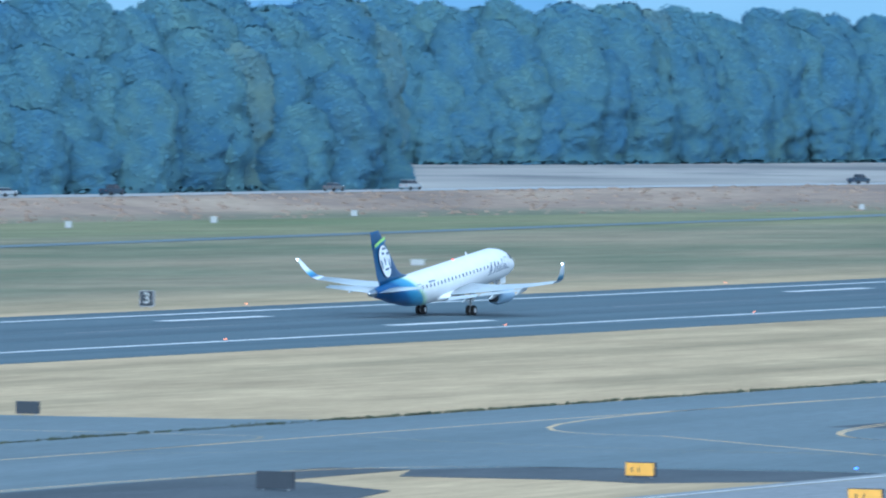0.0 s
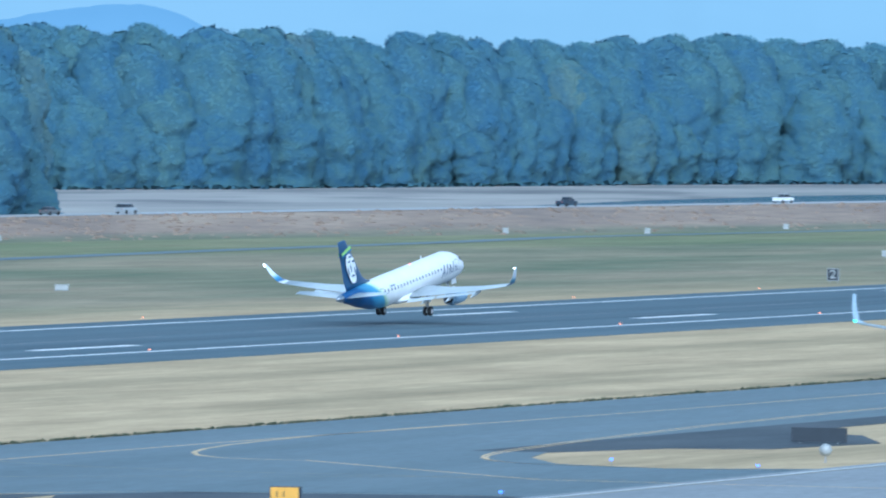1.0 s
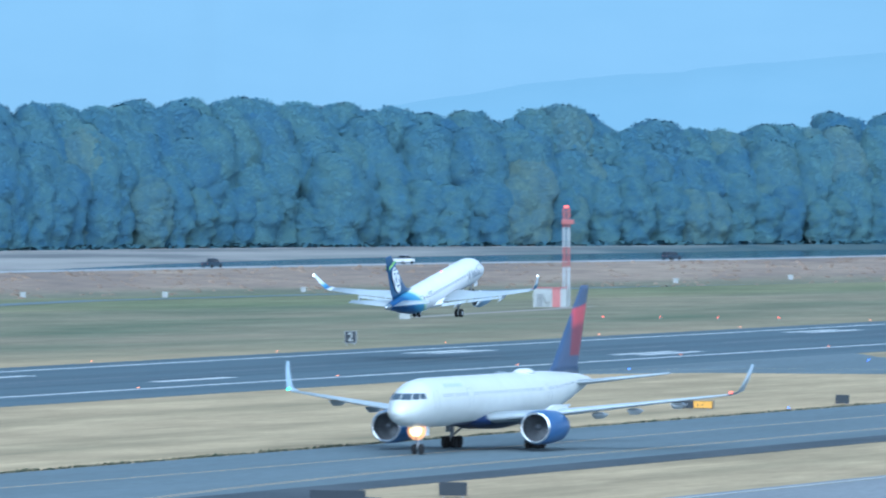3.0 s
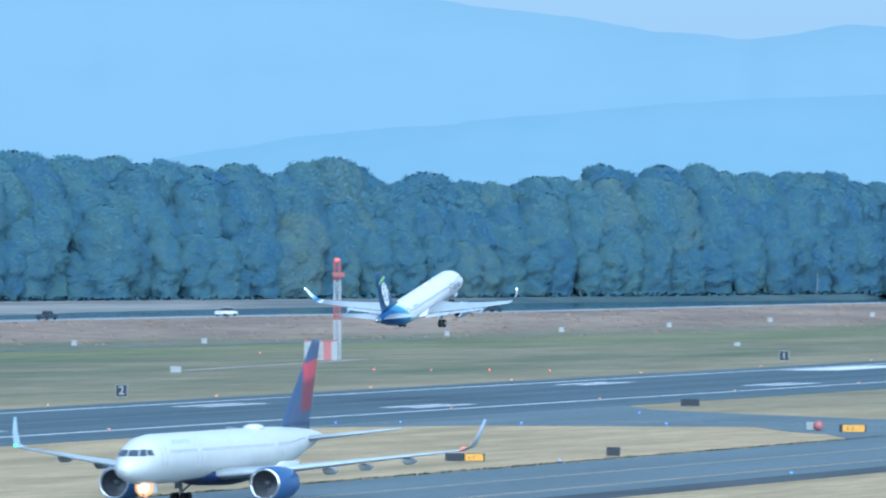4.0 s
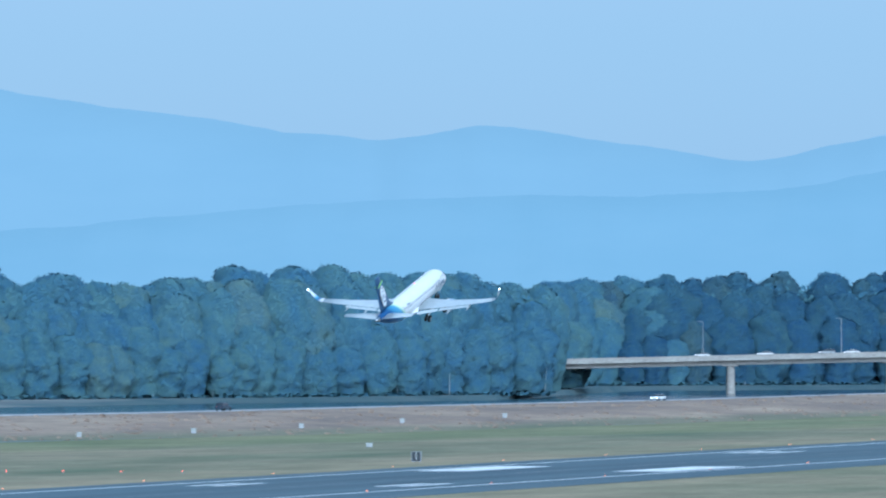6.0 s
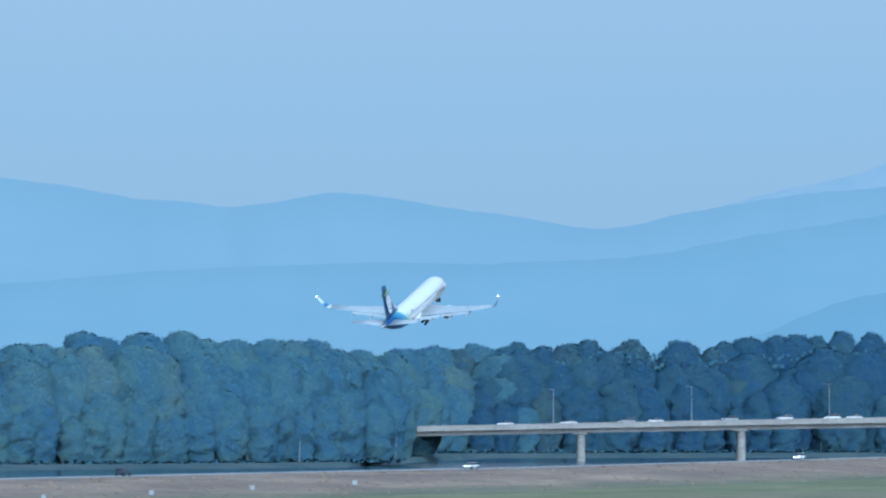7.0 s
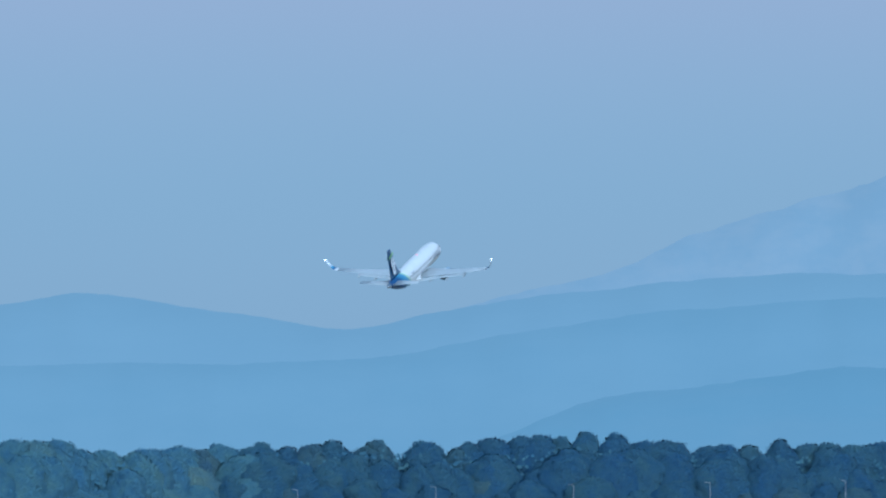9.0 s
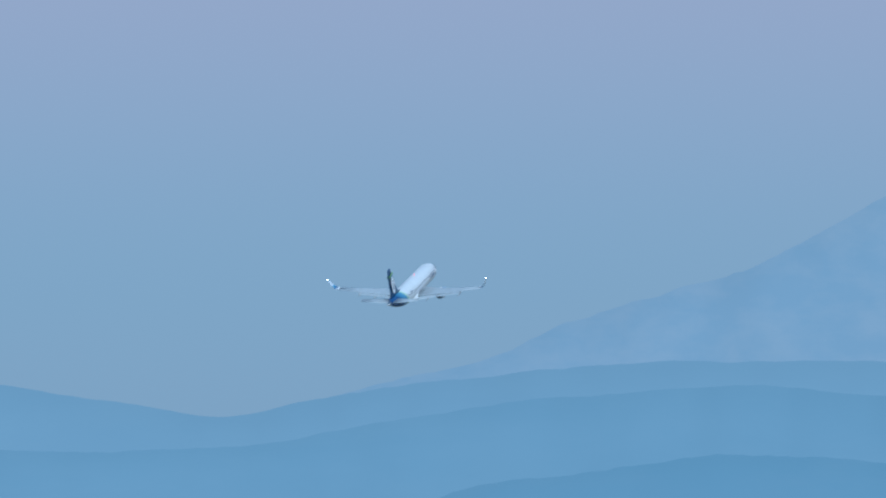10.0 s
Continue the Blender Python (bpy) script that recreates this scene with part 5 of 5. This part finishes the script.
    fn = [foil((-12.9, 0, 5.75), 8.6, 0.07, "y"), foil((-14.6, 0, 6.5), 6.7, 0.08, "y"), foil((-21.7, 0, 12.85), 2.3, 0.08, "y"), foil((-22.1, 0, 13.2), 1.95, 0.06, "y")]
    part("vertical_stabilizer", loft(bmesh.new(), fn), fin_paint(), pl, "navy fin with bright and dark red panels", True)
    g = part("nose_gear", rod(rod(bmesh.new(), (18.3, 0, 0.42), (18.3, 0, 2.4), 0.13), (18.3, 0, 1.0), (19.6, 0, 2.2), 0.07), M["steel"], pl)
    for o in (-0.3, 0.3):
        part("wheel", wheel(bmesh.new(), 18.3, o, 0.42, 0.42, 0.3), M["rubber"], g)
    for sy in (-0.55, 0.55):
        box(bm := bmesh.new(), 17.2, 18.2, sy - 0.03, sy + 0.03, 1.5, 2.3)
        part("gear_door", bm, M["white_paint"], g)
    part("taxi_light", ball(bmesh.new(), (18.72, 0, 1.95), 0.5, 0.3, 1, 1), M["lamp_warm"], g, "glaring warm landing light")
    # Glowing disc added for the lamp's orange glare; the gear has no such part.
    part("lamp_glass", ball(bmesh.new(), (18.55, 0, 1.95), 0.8, 0.3, 1, 1), M["lamp_halo"], g, "orange halo of the landing light, added as a glowing disc")
    part("antenna_dome", ball(bmesh.new(), (-7.5, 0, 6.15), 0.9, 1.6, 0.9, 0.35), M["white_paint"], pl, smooth=True)
    return pl


M["lamp_halo"] = glow("lamp_halo_glow", (1.0, 0.42, 0.16), 0.75)
M["winglet_pale"] = paint("winglet_pale_paint", (0.42, 0.52, 0.62), 0.4)
M["liner_cowl"] = paint("liner_cowl_blue", (0.05, 0.12, 0.29), 0.3)
M["cockpit_glass"] = paint("cockpit_glass", (0.07, 0.09, 0.12), 0.15, 0, 0.6)
M["pale_window"] = paint("cabin_window_blind", (0.5, 0.54, 0.58), 0.2)
M["title_pale"] = paint("title_pale_blue", (0.55, 0.62, 0.72), 0.4)
liner = build_liner()

# ---- airfield furniture ----
def sign_number(x, y, text):
    """A black distance-remaining sign with a white number, on two legs."""
    sg = tagged(new("distance_sign", None), f"black runway distance sign with white number {text}", "sign", "distance signs")
    sg.matrix_basis = pose(x, y, 0.0, 0, 0, 112 + 90 + 90 - 20)
    box(bm := bmesh.new(), -0.75, 0.75, -0.12, 0.12, 0.25, 1.75, 0.03)
    part("panel", bm, M["black_metal"], sg)
    for a0, a1, b0, b1 in ((-0.78, 0.78, 1.72, 1.79), (-0.78, 0.78, 0.2, 0.27), (-0.79, -0.72, 0.28, 1.71), (0.72, 0.79, 0.28, 1.71)):
        box(bm := bmesh.new(), a0, a1, -0.15, 0.15, b0, b1)
        part("frame", bm, M["steel"], sg)
    for s in (-0.5, 0.5):
        part("leg", rod(bmesh.new(), (s, 0, -0.1), (s, 0, 0.3), 0.05), M["steel"], sg)
    cu = bpy.data.curves.new("number", "FONT")
    cu.body, cu.size, cu.align_x, cu.align_y, cu.extrude = text, 1.55, "CENTER", "CENTER", 0.01
    cu.offset = 0.035
    cu.materials.append(M["white_metal"])
    t = new("number", cu)
    t.parent = sg
    t.matrix_basis = pose(0, -0.14, 1.0, 90, 0, 0)
    t["label"] = f"white numeral {text}"
    return sg


for k, tx in enumerate("321"):
    sign_number((869.4, 1181.5, 1486.5)[k], (434.2, 440.4, 442.2)[k], tx)


def panel_sign(x, y, w, h, face, label, split=0.0):
    """A lit airfield guidance sign across the taxiway direction, with panel, frame and legs."""
    sg = tagged(new("guidance_sign", None), label, "sign", "guidance signs")
    sg.matrix_basis = pose(x, y, 0, 0, 0, -90)
    box(bm := bmesh.new(), -w / 2, w / 2, -0.18, 0.18, 0.15, 0.15 + h, 0.03)
    part("cabinet", bm, M["black_metal"], sg)
    if face:
        box(bm := bmesh.new(), -w / 2 + 0.05 + split * w, w / 2 - 0.05, -0.215, -0.185, 0.2, 0.1 + h, 0.01)
        part("face", bm, M[face], sg, "yellow sign face")
        for k in range(2):
            u = -w / 2 + split * w + (1 - split) * w * (0.25 + 0.22 * k)
            box(bm := bmesh.new(), u - 0.04, u + 0.04, -0.222, -0.216, 0.4, h - 0.15)
            part("lettering_bar", bm, M["black_metal"], sg)
    for s in (-0.35, 0.35):
        part("leg", rod(bmesh.new(), (s * w, 0, -0.1), (s * w, 0, 0.2), 0.05), M["steel"], sg)
    return sg


panel_sign(526.8, 230.6, 1.9, 0.85, "sign_yellow", "small yellow taxiway guidance sign in the grass")
panel_sign(500.5, 205.5, 2.1, 0.85, "sign_yellow", "small yellow taxiway guidance sign in the grass")
panel_sign(598.5, 308, 1.7, 0.85, None, "back of a black guidance sign with a white end")
panel_sign(500, 241.5, 2.3, 1.0, None, "black back of a guidance sign")
panel_sign(633.2, 237.0, 4.0, 1.0, None, "long black back of a guidance sign")
panel_sign(652.8, 235.6, 2.0, 0.95, None, "black back of a guidance sign")
panel_sign(887.4, 295.8, 3.9, 0.75, "sign_yellow", "half black half yellow taxiway guidance sign", 0.5)
panel_sign(1143, 352, 2.3, 0.85, None, "black back of a guidance sign by the exit")
panel_sign(1012.4, 293.5, 2.9, 0.85, "sign_yellow", "yellow guidance sign by the runway exit", 0.12)
panel_sign(1080.4, 298.3, 1.0, 0.95, None, "small black sign back by the exit")
panel_sign(909.7, 288.0, 1.3, 0.85, None, "small black and tan sign beside the taxiway")


def marker_box(p, w, h, label):
    mk = tagged(new("white_cabinet", None), label, "cabinet", "white cabinets")
    mk.matrix_basis = Matrix.Translation(p) @ Matrix.Rotation(radians(-70), 4, "Z")
    box(bm := bmesh.new(), -w / 2, w / 2, -0.4, 0.4, 0.12, h, 0.04)
    part("housing", bm, M["white_metal"], mk)
    box(bm := bmesh.new(), -w / 2 - 0.05, w / 2 + 0.05, -0.45, 0.45, h, h + 0.06)
    part("lid", bm, M["white_metal"], mk)
    box(bm := bmesh.new(), -w / 2, w / 2, -0.4, 0.4, -0.1, 0.12)
    part("plinth", bm, M["concrete"], mk)


for az, r in ((63.0, 1452), (63.85, 1505), (64.67, 1575), (67.64, 1685), (68.47, 1692), (69.28, 1752), (70.04, 1778), (71.46, 1860), (72.13, 1905), (72.76, 1958), (73.35, 2015), (73.95, 2080)):
    marker_box(polar(az, r, rise(az, r)), 0.95, 0.95, "small white metal cabinet at the levee foot")
marker_box((1080, 502.6, 0), 1.6, 0.7, "low white metal cabinet in the infield")
marker_box((1372, 502.8, 0), 1.6, 0.9, "low white metal cabinet in the infield")
marker_box((1655, 501, 0), 1.1, 0.7, "low white metal cabinet in the infield")


def edge_light(x, y, mat, label, group):
    lt = tagged(new("edge_light", None), label, "light", group)
    lt.matrix_basis = pose(x, y, 0.05)
    part("stem", rod(bmesh.new(), (0, 0, -0.1), (0, 0, 0.2), 0.04, n=6), M["steel"], lt)
    part("lens", ball(bmesh.new(), (0, 0, 0.24), 0.12, 1, 1, 0.6, 8, 6), M[mat], lt)
    return lt


proto = {}
for mat, label, group, places in (
        ("lamp_orange", "small orange runway edge light", "runway edge lights", [(821.5 + 61 * k, 429.6) for k in range(16)] + [(767 + 59 * k, 375.4) for k in range(17)]),
        ("lamp_blue", "small blue taxiway edge light", "taxiway edge lights", [(593.2, 236.5), (587.5, 224.1), (586.7, 211.1), (541.5, 223), (851, 252.5), (888, 286.5), (1040, 362), (1045, 356), (1043, 341), (1043, 324), (1083, 304), (1083, 298), (1100, 345), (1115, 286.5)]),
        ("lamp_red", "small red obstruction light in the grass", "red field lights", [(1388, 477), (1388, 468), (1387, 458.5), (1387, 449), (1550, 553), (1092, 305)])):
    for x, y in places:
        if mat in proto:
            copy_thing(proto[mat], pose(x, y, 0.05))
        else:
            proto[mat] = edge_light(x, y, mat, label, group)


def build_mast():
    """A red and white lattice antenna mast with a hut at its foot."""
    ms = tagged(new("antenna_mast", None), "red and white lattice antenna mast", "mast")
    ms.matrix_basis = pose(1496, 520.4, 0)
    z = 0.0
    for k in range(5):
        bm = bmesh.new()
        z1 = z + 3.2
        for sx, sy in ((-0.45, -0.45), (0.45, -0.45), (0.45, 0.45), (-0.45, 0.45)):
            rod(bm, (sx, sy, z), (sx, sy, z1), 0.06, n=6)
        for q in range(3):
            za, zb = z + q * 1.066, z + (q + 1) * 1.066
            for (a, b), (c, d) in (((-0.45, -0.45), (0.45, -0.45)), ((0.45, -0.45), (0.45, 0.45)), ((0.45, 0.45), (-0.45, 0.45)), ((-0.45, 0.45), (-0.45, -0.45))):
                rod(bm, (a, b, za), (c, d, zb), 0.035, n=5)
                rod(bm, (c, d, za), (a, b, zb), 0.035, n=5)
                rod(bm, (a, b, zb), (c, d, zb), 0.035, n=5)
        part("lattice_section", bm, M["sign_red"] if k in (2, 4) else M["sign_white"], ms)
        z = z1
    box(bm := bmesh.new(), -0.9, -0.5, -1.5, 0.5, 13.4, 14.1, 0.04)
    part("antenna_panel", bm, M["sign_red"], ms)
    part("top_light", ball(bmesh.new(), (0, 0, 16.2), 0.26, 1, 1.6, 0.6), M["lamp_red"], ms, "glowing red obstruction light")
    hut = tagged(new("equipment_hut", None), "white hut with one red wall panel", "hut")
    hut.matrix_basis = pose(1492, 521.6, 0, 0, 0, -72)
    box(bm := bmesh.new(), -2.9, 0.2, -1.4, 1.4, 0, 3.0, 0.04)
    part("wall", bm, M["white_metal"], hut)
    box(bm := bmesh.new(), 0.2, 1.5, -1.4, 1.4, 0, 3.05, 0.04)
    part("wall", bm, M["sign_red"], hut, "red painted wall")
    box(bm := bmesh.new(), 1.5, 2.5, -1.4, 1.4, 0, 3.0, 0.04)
    part("wall", bm, M["white_metal"], hut)
    box(bm := bmesh.new(), -3.0, 2.6, -1.5, 1.5, 3.05, 3.2, 0.03)
    part("roof", bm, M["sign_red"], hut)
    box(bm := bmesh.new(), -1.0, -0.1, -2.0, -1.4, 0.9, 2.4, 0.04)
    part("cooling_unit", bm, M["white_metal"], hut)
    box(bm := bmesh.new(), -2.3, -1.4, -1.44, -1.4, 0.1, 2.1)
    part("door", bm, M["concrete"], hut)


build_mast()
wb = tagged(new("round_marker", None), "white round marker on a short post in the grass", "marker")
wb.matrix_basis = pose(601, 224.5, 0)
part("globe", ball(bmesh.new(), (0, 0, 0.85), 0.42, u=16, v=12), M["white_metal"], wb, smooth=True)
part("post", rod(bmesh.new(), (0, 0, -0.1), (0, 0, 0.5), 0.06), M["steel"], wb)
wb = tagged(new("round_marker", None), "red and white round marker beside a sign", "marker")
wb.matrix_basis = pose(1022.8, 300.4, 0)
part("globe", ball(bmesh.new(), (0, 0, 0.6), 0.55, u=16, v=12), M["sign_red"], wb, smooth=True)
box(bm := bmesh.new(), -0.3, 0.3, 0.5, 1.3, 0.1, 1.0, 0.1)
part("base", bm, M["white_metal"], wb)

# tall brown tufts on the levee slope
def levee_tufts():
    rnd = random.Random(17)
    verts, faces = [], []
    for _ in range(4000):
        az = rnd.uniform(61.8, 79.0)
        f, c = lerp_table(FOOT, az), lerp_table(CREST, az)
        r = f + (c - 14 - f) * rnd.random()
        if noise.noise((az * 6, r * 0.02, 3)) < rnd.uniform(-0.5, 0.5):
            continue
        p = polar(az, r, rise(az, r) - 0.05)
        w, hh = rnd.uniform(0.3, 0.9), rnd.uniform(0.12, 0.45)
        i = len(verts)
        verts += [p + Vector((0.3 * w, -w, 0)), p + Vector((-0.3 * w, w, 0)), p + Vector((0, 0.5 * w, hh)), p + Vector((0, -0.4 * w, hh * rnd.uniform(0.6, 1)))]
        faces.append((i, i + 1, i + 2, i + 3))
    me = bpy.data.meshes.new("levee_grass")
    me.from_pydata(verts, [], faces)
    me.materials.append(M["dike_tuft"])
    tagged(new("levee_grass", me), "tall dry brown grass tufts on the levee slope", "grass", kind="stuff")


M["dike_tuft"] = two_scale("brown_tuft", (0.225, 0.173, 0.136), (0.29, 0.222, 0.172), (0.05, 0.05, 0.3), 1, 6, 0.95)
levee_tufts()


# ragged green verge along the taxiway
def verge():
    rnd = random.Random(9)
    verts, faces = [], []
    for k in range(6500):
        x = rnd.uniform(470, 1000)
        y = 286.3 + rnd.gauss(0, 0.35)
        hh = rnd.uniform(0.08, 0.24) * (0.6 + 0.7 * noise.noise((x * 0.15, 0, 0)) + 0.4)
        w = rnd.uniform(0.2, 0.6)
        i = len(verts)
        verts += [Vector((x - w, y, 0)), Vector((x + w, y + 0.2, 0)), Vector((x + rnd.uniform(-w, w), y, max(0.08, hh)))]
        faces.append((i, i + 1, i + 2))
    me = bpy.data.meshes.new("verge_grass")
    me.from_pydata(verts, [], faces)
    me.materials.append(M["verge"])
    tagged(new("verge_grass", me), "ragged dark green grass tufts along the taxiway edge", "grass", kind="stuff")


M["verge"] = two_scale("verge_green", (0.10, 0.125, 0.075), (0.17, 0.175, 0.105), (0.2, 0.2, 0.2), 1, 6, 0.95)
verge()


# ---- movement ----
def motions():
    climb = [(0.0, 865.0, 0.30, 6.2), (0.5, 904.3, 0.65, 7.0), (1.0, 943.6, 1.15, 7.7), (1.5, 983.1, 1.72, 8.2), (2.0, 1022.6, 2.6, 8.72), (2.5, 1062.2, 3.87, 9.3),
             (3.0, 1101.8, 5.5, 9.94), (3.5, 1141.5, 7.5, 10.5), (4.0, 1181.3, 9.8, 11.1), (4.5, 1221.2, 12.45, 11.7), (5.0, 1261.1, 15.5, 12.4), (5.5, 1301.2, 19.0, 13.0),
             (6.0, 1341.2, 23.1, 13.5), (6.5, 1381.4, 27.5, 14.0), (7.0, 1421.6, 32.3, 14.4), (7.5, 1461.9, 37.6, 14.7), (8.0, 1501.3, 43.2, 14.8), (8.5, 1541.0, 49.3, 14.85),
             (9.0, 1578.3, 56.3, 14.85), (9.5, 1620.2, 63.2, 14.9), (10.0, 1665.6, 70.1, 14.9)]
    lift = [(1.5, 0.15), (5.0, -0.25)]
    ahead = [(0.0, -1.2), (2.0, -1.9), (4.0, -1.7)]
    nose_up = [(0.0, 1.2), (2.0, 0.8), (4.0, 0.7)]
    walk(jet, [(t, pose(x + lerp_table(ahead, t), RY, z + lerp_table(lift, t), 0, -p - lerp_table(nose_up, t) + lerp_table(lift, t) * 0.8, -1.37)) for t, x, z, p in climb])
    fold = [(0.0, 0), (5.2, 0), (6.0, 14), (6.8, 34), (7.7, 58), (8.6, 82), (10.0, 82)]
    for g in jet.children:
        if g.name.startswith("main_gear"):
            s = 1 if g.data.vertices[0].co.y > 0 else -1
            pivot = Matrix.Translation((0, s * 2.7, 2.0))
            walk(g, [(t, pivot @ pose(0, 0, 0, -s * a) @ pivot.inverted()) for t, a in fold])
        elif g.name.startswith("nose_gear"):
            pivot = Matrix.Translation((11.4, 0, 1.7))
            walk(g, [(t, pivot @ pose(0, 0, 0, 0, -a) @ pivot.inverted()) for t, a in fold])
    walk(liner, [(t, pose(793.6 - 10.2 * t, 271.8, 0.08, 0, 0, 180)) for t in (0.0, 2.5, 5.0, 7.5, 10.0)])
    for c, az, rate, way in cars:
        rows = []
        for k in range(6):
            t = 2.0 * k
            a = az + rate * t
            p = on_levee(a, 0 if way > 0 else -5)
            d = on_levee(a + 0.1 * way) - on_levee(a)
            rows.append((t, Matrix.Translation(p) @ pose(0, 0, 0, 0, 0, math.degrees(math.atan2(d.y, d.x)))))
        walk(c, rows)
    for c, y, speed in bridge_cars:
        rows = []
        for k in range(3):
            yy = y + speed * (5.0 * k - 7.5)
            tab = [(-q.y, q.x) for q in BRIDGE]
            tz = [(-q.y, q.z) for q in BRIDGE]
            rows.append((5.0 * k, pose(lerp_table(tab, -yy) - 3.2, yy, lerp_table(tz, -yy), 0, 0, 92)))
        walk(c, rows)


motions()
